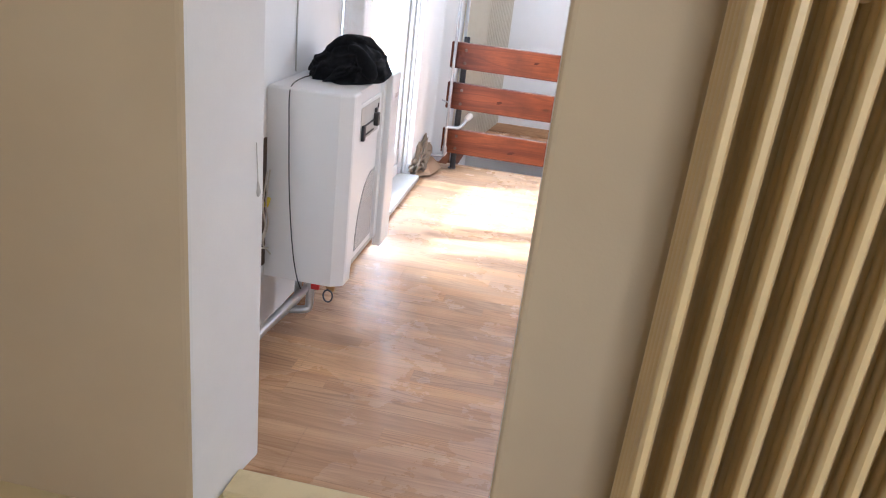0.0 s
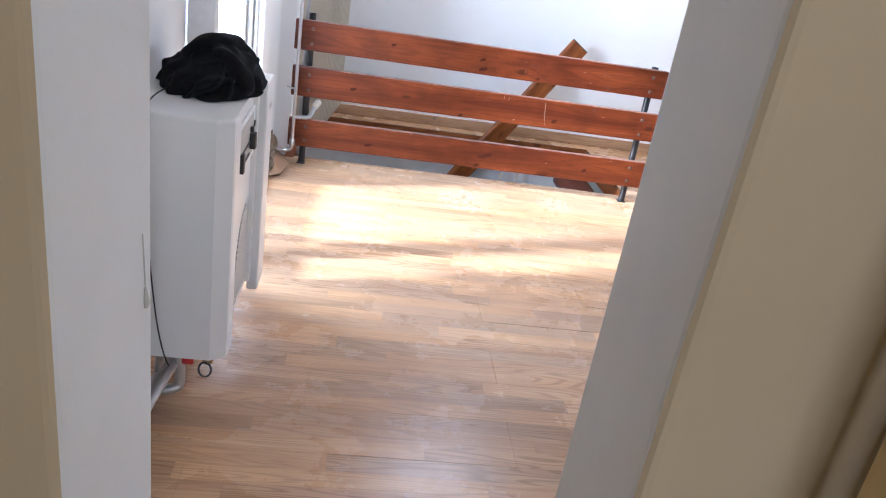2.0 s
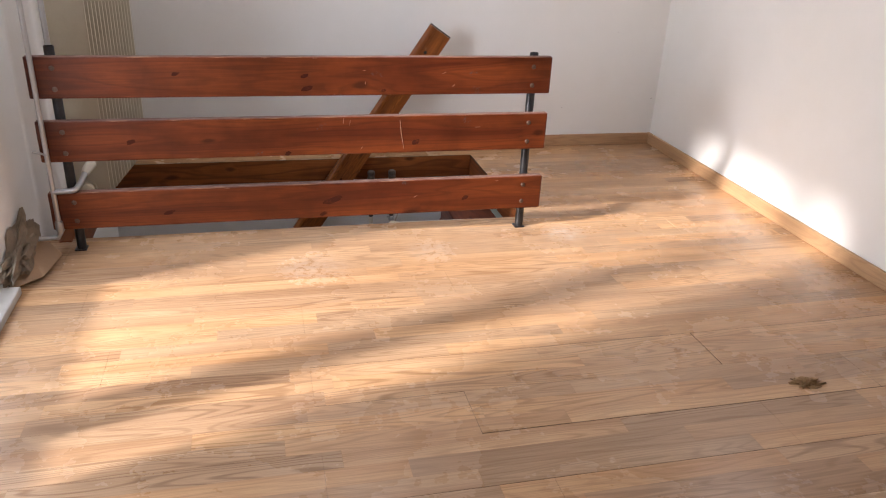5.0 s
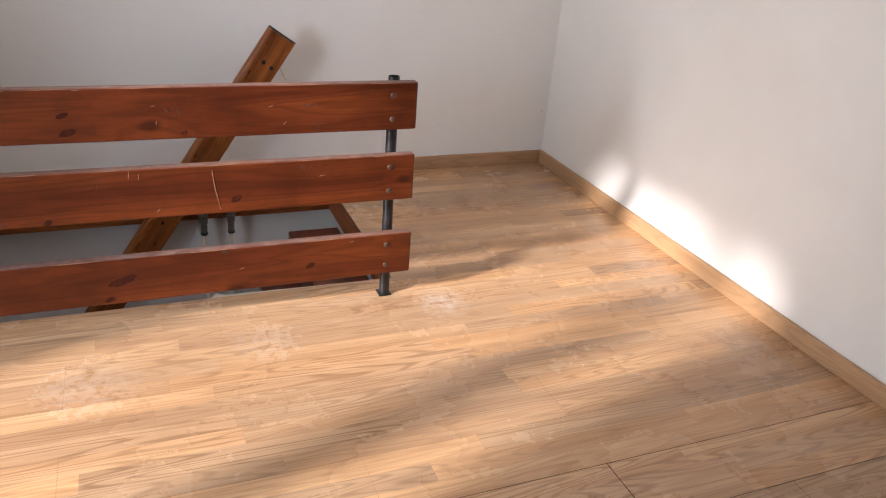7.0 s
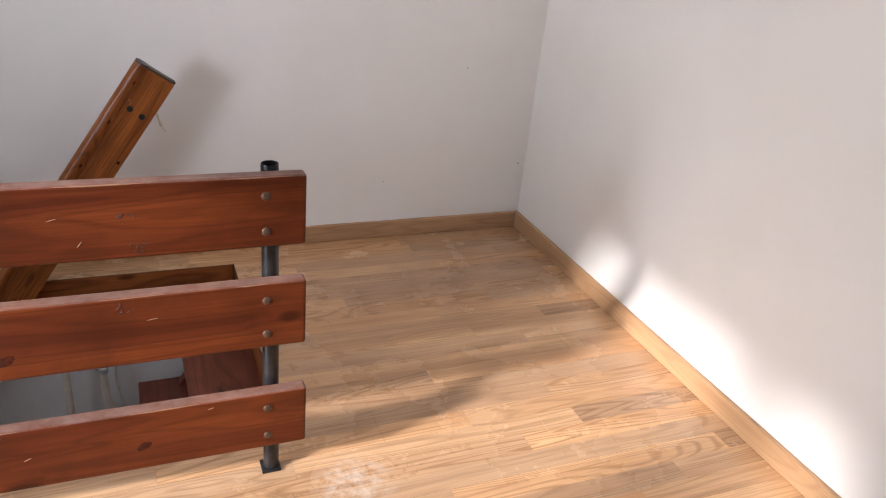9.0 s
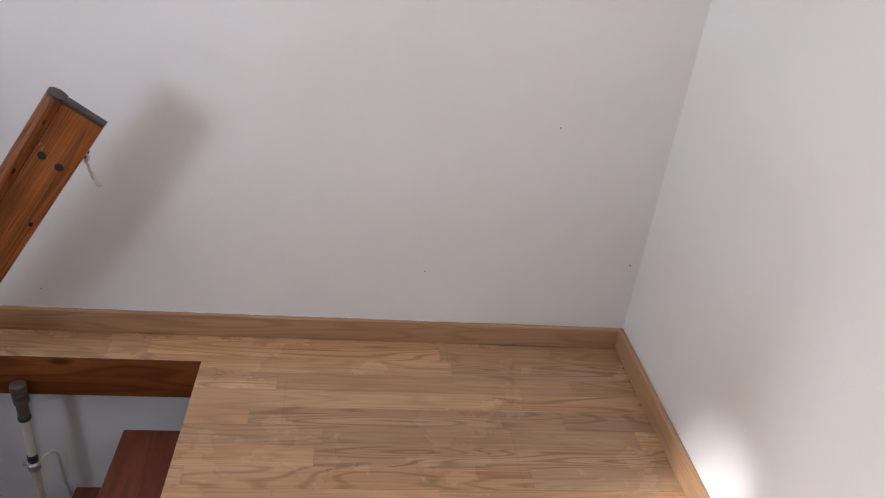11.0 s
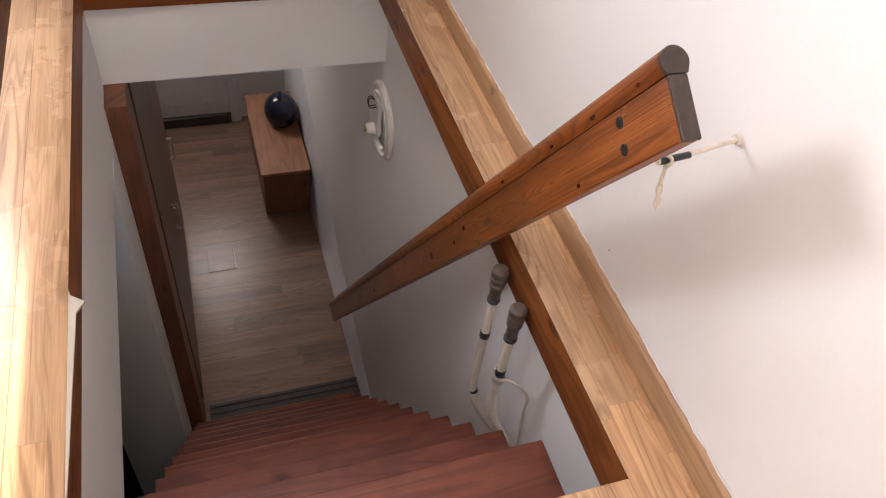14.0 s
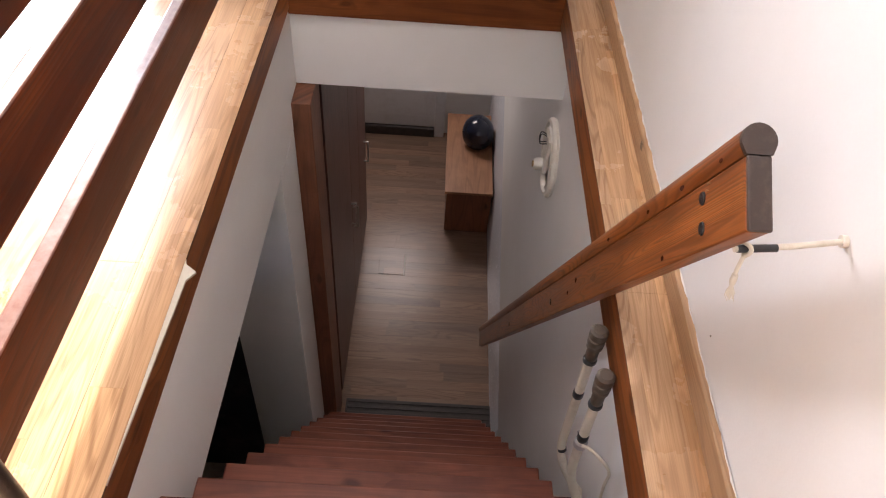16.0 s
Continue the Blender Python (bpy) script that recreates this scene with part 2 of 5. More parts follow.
M_RAIL = stained_wood("red_brown_stained_board", (0.080, 0.0148, 0.0045), (0.17, 0.039, 0.009), (0.34, 0.15, 0.08), 0.40, 0, 0.34, 0.42, 0.22, 0.62, 0.16, 58.0, 14.0)
M_HAND = stained_wood("orange_brown_handrail_wood", (0.20, 0.055, 0.012), (0.44, 0.142, 0.029), (0.05, 0.016, 0.007), 0.30, 0, 0.62, 0.0, 0.35, 0.5, 0.3, 170.0, 15.0, 0.4)
M_BEAM = stained_wood("orange_stained_trimmer", (0.16, 0.045, 0.012), (0.38, 0.122, 0.030), (0.06, 0.02, 0.01), 0.42, 0, 0.5, 0.0, 0.22)
M_BEAM_Y = stained_wood("orange_stained_trimmer_across", (0.18, 0.050, 0.014), (0.32, 0.100, 0.027), (0.14, 0.05, 0.02), 0.46, 1, 0.36, 0.0, 0.22)
M_TREAD = stained_wood("dark_red_stair_wood", (0.150, 0.042, 0.024), (0.245, 0.074, 0.040), (0.36, 0.17, 0.10), 0.38, 1, 0.36, 0.0, 0.3, 0.6, 0.5)
M_FLOOR = laminate("oak_laminate", (0.45, 0.258, 0.134), (0.61, 0.385, 0.213), (0.25, 0.128, 0.060), 0.1975 / 3, 0.78, 0, 0.25, True)
M_SKIRT = laminate("oak_skirting", (0.47, 0.27, 0.128), (0.59, 0.355, 0.175), (0.34, 0.175, 0.08), 5.0, 9.0, 0, 0.45)
M_SKIRT_Y = laminate("oak_skirting_across", (0.47, 0.27, 0.128), (0.59, 0.355, 0.175), (0.34, 0.175, 0.08), 5.0, 9.0, 1, 0.45)
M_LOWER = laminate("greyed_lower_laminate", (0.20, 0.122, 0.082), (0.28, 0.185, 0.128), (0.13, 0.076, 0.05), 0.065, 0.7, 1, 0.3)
M_CREAM = painted("cream_radiator_paint", (0.70, 0.53, 0.265), 0.38, 0, (0.42, 0.32, 0.16), 0.35, 7.0)
M_PALE = painted("pale_cream_radiator_paint", (0.54, 0.49, 0.38), 0.45, 0, (0.36, 0.31, 0.22), 0.4, 7.0)
M_HEATER = painted("white_enamel", (0.80, 0.79, 0.77), 0.35, 0, (0.7, 0.68, 0.66), 0.2, 4.0)
M_DARK = painted("black_plastic", (0.02, 0.02, 0.022), 0.4)
M_BLACK_STEEL = painted("black_painted_pipe", (0.018, 0.018, 0.02), 0.34, 0.3, (0.10, 0.09, 0.08), 0.4, 30.0)
M_ZINC = painted("galvanised_pipe", (0.46, 0.46, 0.46), 0.32, 0.7, (0.36, 0.34, 0.31), 0.5, 22.0)
M_BRASS = painted("dull_brass", (0.40, 0.26, 0.11), 0.4, 0.9, (0.2, 0.12, 0.06), 0.5, 40.0)
M_BOLT = painted("bronzed_bolt", (0.10, 0.06, 0.042), 0.45, 0.5, (0.1, 0.06, 0.04), 0.4, 60.0)
M_RED = painted("red_valve_paint", (0.5, 0.02, 0.02), 0.4)
M_YELLOW = painted("yellow_tape", (0.75, 0.6, 0.05), 0.5)
M_PIPE = painted("cream_painted_pipe", (0.66, 0.60, 0.50), 0.4, 0, (0.3, 0.22, 0.14), 0.4, 26.0)
M_CAP = painted("grey_brown_plastic_cap", (0.085, 0.064, 0.047), 0.5, 0, (0.05, 0.04, 0.03), 0.3, 40.0)
M_ENDCAP = painted("dark_worn_end_plate", (0.038, 0.023, 0.017), 0.42, 0.0, (0.13, 0.09, 0.07), 0.4, 70.0)
M_ROPE = painted("off_white_string", (0.62, 0.56, 0.46), 0.9)
M_FRAME = painted("white_window_frame", (0.82, 0.82, 0.82), 0.3)
M_SILL = painted("grey_stone_sill", (0.50, 0.48, 0.44), 0.6, 0, (0.3, 0.28, 0.24), 0.4, 14.0)
M_RUBBLE = painted("broken_plaster", (0.27, 0.21, 0.15), 0.95, 0, (0.12, 0.09, 0.07), 0.8, 22.0, 0.01)
M_BARE = painted("bare_brown_plaster", (0.10, 0.065, 0.045), 0.95, 0, (0.03, 0.02, 0.016), 0.7, 24.0, 0.006)
M_CRUMB = painted("crumbled_fibreboard", (0.34, 0.20, 0.09), 0.9, 0, (0.05, 0.03, 0.02), 0.85, 55.0, 0.004)
M_CORE = painted("fibreboard_core", (0.13, 0.075, 0.04), 0.9, 0, (0.08, 0.05, 0.03), 0.4, 40.0)
M_CARD = painted("brown_cardboard", (0.42, 0.27, 0.16), 0.8, 0, (0.3, 0.18, 0.1), 0.4, 12.0)
M_WARD = stained_wood("brown_wardrobe_veneer", (0.125, 0.060, 0.048), (0.16, 0.078, 0.062), (0.16, 0.08, 0.05), 0.38, 2)
M_WARDF = stained_wood("reddish_wardrobe_frame", (0.19, 0.070, 0.034), (0.25, 0.095, 0.048), (0.22, 0.1, 0.05), 0.42, 2)
M_BENCH = stained_wood("light_brown_bench_top", (0.35, 0.165, 0.085), (0.41, 0.205, 0.105), (0.4, 0.24, 0.14), 0.45, 0)
M_KNOT = painted("dark_knot_wood", (0.042, 0.011, 0.006), 0.8, 0, (0.11, 0.026, 0.009), 0.9, 60.0)
M_KNOT.node_tree.nodes["Principled BSDF"].inputs["Specular IOR Level"].default_value = 0.1
M_DENT = painted("bruised_grey_wood", (0.065, 0.040, 0.032), 0.8, 0, (0.015, 0.006, 0.004), 0.8, 90.0)
M_PALECHIP = painted("bare_splintered_wood", (0.36, 0.22, 0.12), 0.8, 0, (0.3, 0.18, 0.1), 0.4, 60.0)
M_NICK = painted("bared_pale_wood", (0.27, 0.14, 0.08), 0.7, 0, (0.2, 0.09, 0.05), 0.5, 60.0)
M_DOORW = painted("white_door_paint", (0.74, 0.76, 0.78), 0.4)
M_STRIP = painted("dark_ribbed_strip", (0.045, 0.038, 0.036), 0.5, 0, (0.12, 0.1, 0.09), 0.4, 30.0)
M_STEEL = painted("brushed_steel", (0.6, 0.6, 0.6), 0.3, 0.95)
M_HELMET = painted("glossy_dark_blue_shell", (0.012, 0.016, 0.032), 0.12, 0, (0.02, 0.02, 0.03), 0.2)
M_LAMP = painted("aged_white_lamp_base", (0.72, 0.68, 0.60), 0.35, 0, (0.45, 0.38, 0.28), 0.4, 20.0)
M_ENTRY = painted("cream_painted_entry_floor", (0.66, 0.54, 0.30), 0.45, 0, (0.45, 0.33, 0.17), 0.4, 10.0)
M_GROUND = painted("outdoor_ground", (0.22, 0.21, 0.17), 0.95, 0, (0.1, 0.14, 0.05), 0.7, 0.3, 0.02)
M_SPECK = painted("dark_wall_speck", (0.2, 0.18, 0.16), 0.8)


def glass():
    mat = bpy.data.materials.new("window_glass")
    mat.use_nodes = True
    t = mat.node_tree
    t.nodes.remove(t.nodes["Principled BSDF"])
    mix, clear, gloss = t.nodes.new("ShaderNodeMixShader"), t.nodes.new("ShaderNodeBsdfTransparent"), t.nodes.new("ShaderNodeBsdfGlossy")
    gloss.inputs["Roughness"].default_value = 0.02
    mix.inputs[0].default_value = 0.07
    t.links.new(clear.outputs[0], mix.inputs[1])
    t.links.new(gloss.outputs[0], mix.inputs[2])
    t.links.new(mix.outputs[0], t.nodes["Material Output"].inputs[0])
    return mat


def fleece():
    n = Nodes("black_fleece")
    p = place(n)
    nap = n.noise(p, 420, 3, 0.7)
    c = n.mix(n.ramp(n.noise(p, 60, 5, 0.7), [(0.4, (0, 0, 0)), (0.75, (1, 1, 1))]), (0.004, 0.004, 0.0048), (0.010, 0.010, 0.012))
    n.bsdf.inputs["Sheen Weight"].default_value = 0.03
    n.bsdf.inputs["Sheen Roughness"].default_value = 0.6
    return n.done(c, 0.95, 0, nap, 0.002, 0.8, 0.12)


def perforated():
    n = Nodes("perforated_white_steel")
    sep = n.add("ShaderNodeSeparateXYZ", {0: place(n)})
    a = n.math("SINE", n.math("MULTIPLY", n.math("ADD", sep.outputs[1], sep.outputs[2]), 430.0))
    b = n.math("SINE", n.math("MULTIPLY", n.math("SUBTRACT", sep.outputs[1], sep.outputs[2]), 430.0))
    hole = n.math("GREATER_THAN", n.math("MULTIPLY", a, b), 0.12)
    c = n.mix(hole, (0.7, 0.69, 0.67), (0.05, 0.05, 0.05))
    return n.done(c, 0.45, 0, n.math("SUBTRACT", 1.0, hole), 0.002, 1.0)


M_GLASS, M_FLEECE, M_PERF = glass(), fleece(), perforated()


# ---- builders ----
def thing(name, base, label, category, group="", kind=""):
    """A top-level thing: an Empty at its base."""
    ob = new(name)
    ob.location = base
    ob.empty_display_size = 0.1
    return tagged(ob, label, category, group, kind)


def root_of(ob):
    while ob.parent:
        ob = ob.parent
    return ob


def mesh_of(name, bm, mat, smooth=False):
    bmesh.ops.recalc_face_normals(bm, faces=bm.faces)
    me = bpy.data.meshes.new(name)
    if smooth:
        for f in bm.faces:
            f.smooth = True
        for e in bm.edges:
            e.smooth = len(e.link_faces) == 2 and e.calc_face_angle(0) < 0.7
    bm.to_mesh(me)
    bm.free()
    me.materials.append(mat)
    return me


def part(name, bm, mat, parent, label="", smooth=False, matrix=None):
    """One mesh under a thing or a part. World coordinates, unless a matrix (relative to the world) is given for a local mesh."""
    base = Vector(root_of(parent).location)
    if matrix is None:
        bmesh.ops.translate(bm, verts=bm.verts, vec=-base)
    ob = new(name, mesh_of(name, bm, mat, smooth))
    ob.parent = parent
    if matrix is not None:
        inner = Matrix.Identity(4)
        up = parent
        chain = []
        while up.parent:
            chain.append(up.matrix_basis.copy())
            up = up.parent
        for m in reversed(chain):
            inner = inner @ m
        ob.matrix_basis = inner.inverted() @ Matrix.Translation(-base) @ matrix
    return tagged(ob, label)


def single(name, bm, mat, label="", category="", kind="", smooth=False, base=(0, 0, 0), group=""):
    bmesh.ops.translate(bm, verts=bm.verts, vec=-Vector(base))
    ob = new(name, mesh_of(name, bm, mat, smooth))
    ob.location = base
    return tagged(ob, label, category, group, kind)


def box(x0, x1, y0, y1, z0, z1, bevel=0.0, bm=None, segments=2):
    into = bmesh.new()
    bmesh.ops.create_cube(into, size=1.0)
    for v in into.verts:
        v.co = Vector(((x0 + x1) / 2 + v.co.x * (x1 - x0), (y0 + y1) / 2 + v.co.y * (y1 - y0), (z0 + z1) / 2 + v.co.z * (z1 - z0)))
    if bevel:
        bmesh.ops.bevel(into, geom=list(into.edges), offset=bevel, segments=segments, profile=0.5, affect="EDGES")
    return merge(bm, into)


def merge(bm, other):
    if bm is None:
        return other
    me = bpy.data.meshes.new("scratch")
    other.to_mesh(me)
    other.free()
    bm.from_mesh(me)
    bpy.data.meshes.remove(me)
    return bm


def tube(points, radius, sides=14, bm=None, caps=True):
    """A round bar along a line of points; radius may be a list, one for each point."""
    out = bmesh.new()
    pts = [Vector(p) for p in points]
    radii = radius if isinstance(radius, (list, tuple)) else [radius] * len(pts)
    rings, side = [], None
    for i, p in enumerate(pts):
        a, b = pts[max(i - 1, 0)], pts[min(i + 1, len(pts) - 1)]
        way = (b - a).normalized()
        if side is None:
            side = way.orthogonal().normalized()
        side = (side - way * side.dot(way)).normalized()
        other = way.cross(side)
        rings.append([out.verts.new(p + radii[i] * (math.cos(k * math.tau / sides) * side + math.sin(k * math.tau / sides) * other)) for k in range(sides)])
    for r, s in zip(rings, rings[1:]):
        for k in range(sides):
            out.faces.new((r[k], r[(k + 1) % sides], s[(k + 1) % sides], s[k]))
    if caps:
        out.faces.new(rings[0])
        out.faces.new(rings[-1])
    return merge(bm, out)


def curve_points(points, steps=8):
    """A smooth line through points."""
    pts = [Vector(p) for p in points]
    pts = [2 * pts[0] - pts[1]] + pts + [2 * pts[-1] - pts[-2]]
    out = []
    for a, b, c, d in zip(pts, pts[1:], pts[2:], pts[3:]):
        for k in range(steps):
            s = k / steps
            out.append(0.5 * (2 * b + (c - a) * s + (2 * a - 5 * b + 4 * c - d) * s * s + (3 * b - a - 3 * c + d) * s ** 3))
    return out + [pts[-2]]


def prism(outline, z0, z1):
    """A flat outline (x, y) raised from z0 to z1."""
    bm = bmesh.new()
    low = [bm.verts.new((x, y, z0)) for x, y in outline]
    high = [bm.verts.new((x, y, z1)) for x, y in outline]
    bm.faces.new(low)
    bm.faces.new(high)
    for i in range(len(outline)):
        j = (i + 1) % len(outline)
        bm.faces.new((low[i], low[j], high[j], high[i]))
    return bm


def soft_edges(bm, size, up_only=False):
    edges = [e for e in bm.edges if not up_only or abs((e.verts[0].co - e.verts[1].co).normalized().z) > 0.99]
    bmesh.ops.bevel(bm, geom=edges, offset=size, segments=3, profile=0.5, affect="EDGES")
    return bm


# ---- the large structure ----
EAST, NORTH, WEST, PIER = 2.92, 7.47, -0.37, -0.30
WELL = (-0.185, 1.744, 6.41, 7.342)
LOW = -2.756
TOP = 2.42

S = "structure"
floor_base = thing("floor", (0, 0, 0), "oak-coloured laminate floor of long staggered boards", "floor", kind=S)
bm = box(WEST, EAST, 3.30, WELL[2] - 0.02, -0.12, -0.012)
box(WELL[1] + 0.02, EAST, WELL[2] - 0.02, NORTH, -0.12, -0.012, 0, bm)
box(WELL[0], WELL[1] + 0.02, WELL[3] + 0.02, NORTH, -0.12, -0.012, 0, bm)
part("subfloor", bm, M_RUBBLE, floor_base)

single("wall_north", box(-0.6, EAST + 0.2, NORTH, NORTH + 0.2, -0.12, TOP), M_WHITE, "white-painted plaster wall behind the stairwell", "wall", S)
bm = box(EAST, EAST + 0.2, 6.45, NORTH, -0.12, TOP)
box(EAST, EAST + 0.2, 3.0, 5.55, -0.12, TOP, 0, bm)
box(EAST, EAST + 0.2, 5.55, 6.45, -0.12, 1.35, 0, bm)
box(EAST, EAST + 0.2, 5.55, 6.45, 2.15, TOP, 0, bm)
single("wall_east", bm, M_WHITE, "white-painted plaster wall with oak skirting", "wall", S)
bm = box(WEST - 0.25, WEST, 3.42, 4.70, -0.12, TOP)
box(WEST - 0.25, WEST, 4.70, 5.95, -0.12, 0.09, 0, bm)
box(WEST - 0.25, WEST, 4.70, 5.95, 1.80, TOP, 0, bm)
single("wall_west", bm, M_WHITE, "white-painted window wall with a low sill", "wall", S)
single("wall_pier", soft_edges(prism([(WEST - 0.25, 5.952), (PIER, 5.952), (PIER, 6.50), (WELL[0] - 0.02, 6.53), (WELL[0] - 0.02, NORTH), (WEST - 0.25, NORTH)], -0.12, TOP), 0.012, True), M_WHITE, "white plaster pier beside the window", "wall", S)
bm = box(-0.6, EAST + 0.2, 2.96, 6.20, TOP, TOP + 0.12)
box(-0.6, EAST + 0.2, 6.95, NORTH + 0.2, TOP, TOP + 0.12, 0, bm)
box(-0.6, 0.5, 6.20, 6.95, TOP, TOP + 0.12, 0, bm)
box(1.4, EAST + 0.2, 6.20, 6.95, TOP, TOP + 0.12, 0, bm)
single("ceiling", bm, M_CEIL, "plain white plaster ceiling", "ceiling", S)

# doorway wall: two pieces with rounded painted edges
left_piece = [(-1.45, 3.125), (-0.148, 3.125), (-0.110, 3.41), (-1.45, 3.41)]
right_piece = [(0.504, 2.956), (3.1, 2.956), (3.1, 3.236), (0.527, 3.236)]


def door_wall(name, outline, label):
    bm = soft_edges(prism(outline, -0.05, TOP), 0.014, True)
    ob = single(name, bm, M_TAN, label, "wall", S)
    ob.data.materials.append(M_REVEAL)
    for poly in ob.data.polygons:
        c, nrm = poly.center, poly.normal
        if nrm.y > -0.4:
            poly.material_index = 1
    return ob


door_wall("wall_door_west", left_piece, "tan-painted wall with a white door reveal")
door_wall("wall_door_east", right_piece, "tan-painted wall with a white door reveal behind the radiator")
single("wall_door_head", prism([(-0.15, 3.05), (0.51, 2.96), (0.53, 3.24), (-0.11, 3.41)], 2.05, TOP), M_TAN, "tan-painted wall above the doorway", "wall", S)

# entry room
single("floor_entry", box(-1.45, 2.4, 0.2, 3.30, -0.06, -0.006), M_ENTRY, "cream-painted worn entry floor", "floor", S)
single("wall_entry_west", box(-1.60, -1.45, 0.05, 3.41, -0.06, TOP), M_TAN, "tan-painted entry wall", "wall", S)
# The gap in this wall is assumed, to let the entry fill in.
bm = box(-1.45, 0.5, 0.05, 0.2, -0.06, TOP)
box(1.4, 2.4, 0.05, 0.2, -0.06, TOP, 0, bm)
box(0.5, 1.4, 0.05, 0.2, -0.06, 0.9, 0, bm)
box(0.5, 1.4, 0.05, 0.2, 2.1, TOP, 0, bm)
single("wall_entry_south", bm, M_TAN, "tan-painted entry wall with an unseen opening added for fill light", "wall", S)
single("wall_entry_east", box(2.4, 2.55, 0.05, 2.956, -0.06, TOP), M_TAN, "tan-painted entry wall", "wall", S)
single("ceiling_entry", box(-1.6, 2.55, 0.05, 2.956, TOP, TOP + 0.12), M_CEIL, "plain white entry ceiling", "ceiling", S)
single("threshold", box(-0.125, 0.522, 3.225, 3.318, -0.004, 0.014, 0.006), M_ENTRY, "cream-painted wooden threshold in the doorway", "threshold", S)

# skirting
single("baseboard_north", box(-0.18, EAST - 0.016, NORTH - 0.016, NORTH, 0.0005, 0.068, 0.004), M_SKIRT, "oak-coloured skirting board along the wall", "skirting", S)
single("baseboard_east", box(EAST - 0.016, EAST, 3.24, NORTH, 0.0005, 0.068, 0.004), M_SKIRT_Y, "oak-coloured skirting board along the wall", "skirting", S)

# trimmers round the stair opening
single("trim_north", box(WELL[0] + 0.022, WELL[1], WELL[3], WELL[3] + 0.045, -0.125, -0.0005, 0.003), M_BEAM, "orange-stained wooden trimmer along the stair opening", "beam", S)
single("trim_south", box(WELL[0] + 0.022, WELL[1], WELL[2] - 0.03, WELL[2], -0.115, -0.004, 0.003), M_BEAM, "orange-stained wooden trimmer along the stair opening", "beam", S)
single("trim_west", box(WELL[0] - 0.03, WELL[0] + 0.02, WELL[2] - 0.03, WELL[3] + 0.045, -0.138, 0.004, 0.003), M_BEAM_Y, "orange-stained wooden trimmer at the head of the opening", "beam", S)
single("trim_east", box(WELL[1] + 0.001, WELL[1] + 0.03, WELL[2] - 0.03, WELL[3] + 0.045, -0.125, -0.0125, 0.003), M_BEAM_Y, "orange-stained wooden trimmer at the top step", "beam", S)

# stairwell and lower hall
HALLN = 7.405
single("wall_stair_north", box(-2.9, 2.1, HALLN, HALLN + 0.2, LOW - 0.1, -0.126), M_WHITE, "white-painted stairwell wall", "wall", S)
single("wall_stair_head", box(WELL[0] - 0.12, WELL[0] + 0.003, 6.30, HALLN, -0.43, -0.139), M_WHITE, "white plaster downstand over the stairs", "wall", S)
single("wall_stair_south", box(WELL[0] + 0.004, 2.1, 6.25, WELL[2] - 0.006, -0.555, -0.1155), M_WHITE, "white plaster side of the stair opening", "wall", S)
single("wall_stair_jamb", box(-0.05, 0.215, 6.13, WELL[2] - 0.004, LOW, -0.556), M_WHITE, "pale plaster wall end beside the stairs", "wall", S)
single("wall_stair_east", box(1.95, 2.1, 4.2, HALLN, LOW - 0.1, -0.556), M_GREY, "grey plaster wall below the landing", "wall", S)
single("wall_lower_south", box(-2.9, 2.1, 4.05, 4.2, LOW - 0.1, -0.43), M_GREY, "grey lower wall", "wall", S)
bm = box(-3.05, -2.9, 4.05, HALLN + 0.2, LOW - 0.1, -0.43)
single("wall_lower_west", bm, M_WHITE, "white wall at the end of the lower hall", "wall", S)
single("ceiling_lower", box(-3.05, WELL[0] - 0.121, 4.05, HALLN, -0.43, -0.30), M_CEIL, "white lower ceiling", "ceiling", S)
single("ceiling_lower_side", box(WELL[0] - 0.12, 2.1, 4.05, 6.249, -0.43, -0.30), M_CEIL, "white lower ceiling", "ceiling", S)
# Lit wedge of the hall wall, put in as a pale sloping layer.
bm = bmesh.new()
rows_wedge = []
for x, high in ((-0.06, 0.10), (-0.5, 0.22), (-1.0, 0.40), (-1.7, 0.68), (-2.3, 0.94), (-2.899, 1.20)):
    rows_wedge.append([bm.verts.new((x, HALLN - 0.040 * (1 - f) ** 0.7, LOW + high * f)) for f in (0.0, 0.25, 0.5, 0.75, 0.92, 1.0)])
for a, b in zip(rows_wedge, rows_wedge[1:]):
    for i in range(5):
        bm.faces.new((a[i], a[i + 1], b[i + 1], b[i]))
for row in (rows_wedge[0], rows_wedge[-1]):
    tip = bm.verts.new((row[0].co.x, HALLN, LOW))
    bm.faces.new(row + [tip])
single("wall_foot", bm, M_LIT_WEDGE, "smooth bluish-white wedge imitating the lit strip along the hall wall", "wall", S, True)
hall_floor = thing("floor_lower", (0, 0, LOW), "greyish-brown wood laminate hall floor", "floor", kind=S)
part("subfloor", box(-3.05, 2.1, 4.05, HALLN, LOW - 0.1, LOW - 0.008), M_RUBBLE, hall_floor)

# Near-black block that paints in the darkness of the opening beside the stairs.
single("door_dark", box(-0.03, 0.19, 4.2, 6.129, LOW, -0.556), painted("blackish_blue_void", (0.008, 0.009, 0.016), 0.6), "blackish-blue block standing in for the dark opening beside the stairs", "partition", S)
# outdoors
single("ground", box(-60, 60, -60, 60, -3.4, -3.0), M_GROUND, "open ground outside", "ground", S)
house = thing("neighbour_house", (-4.6, 9.6, -3.0), "sunlit beige stucco house wing outside the window", "house")
part("wall", box(-8.4, -0.8, 9.0, 10.2, -3.0, 3.2), M_STUCCO, house)
part("roof", prism([(-8.6, 8.8), (-0.7, 8.8), (-0.7, 10.4), (-8.6, 10.4)], 3.2, 3.35), M_CARD, house)

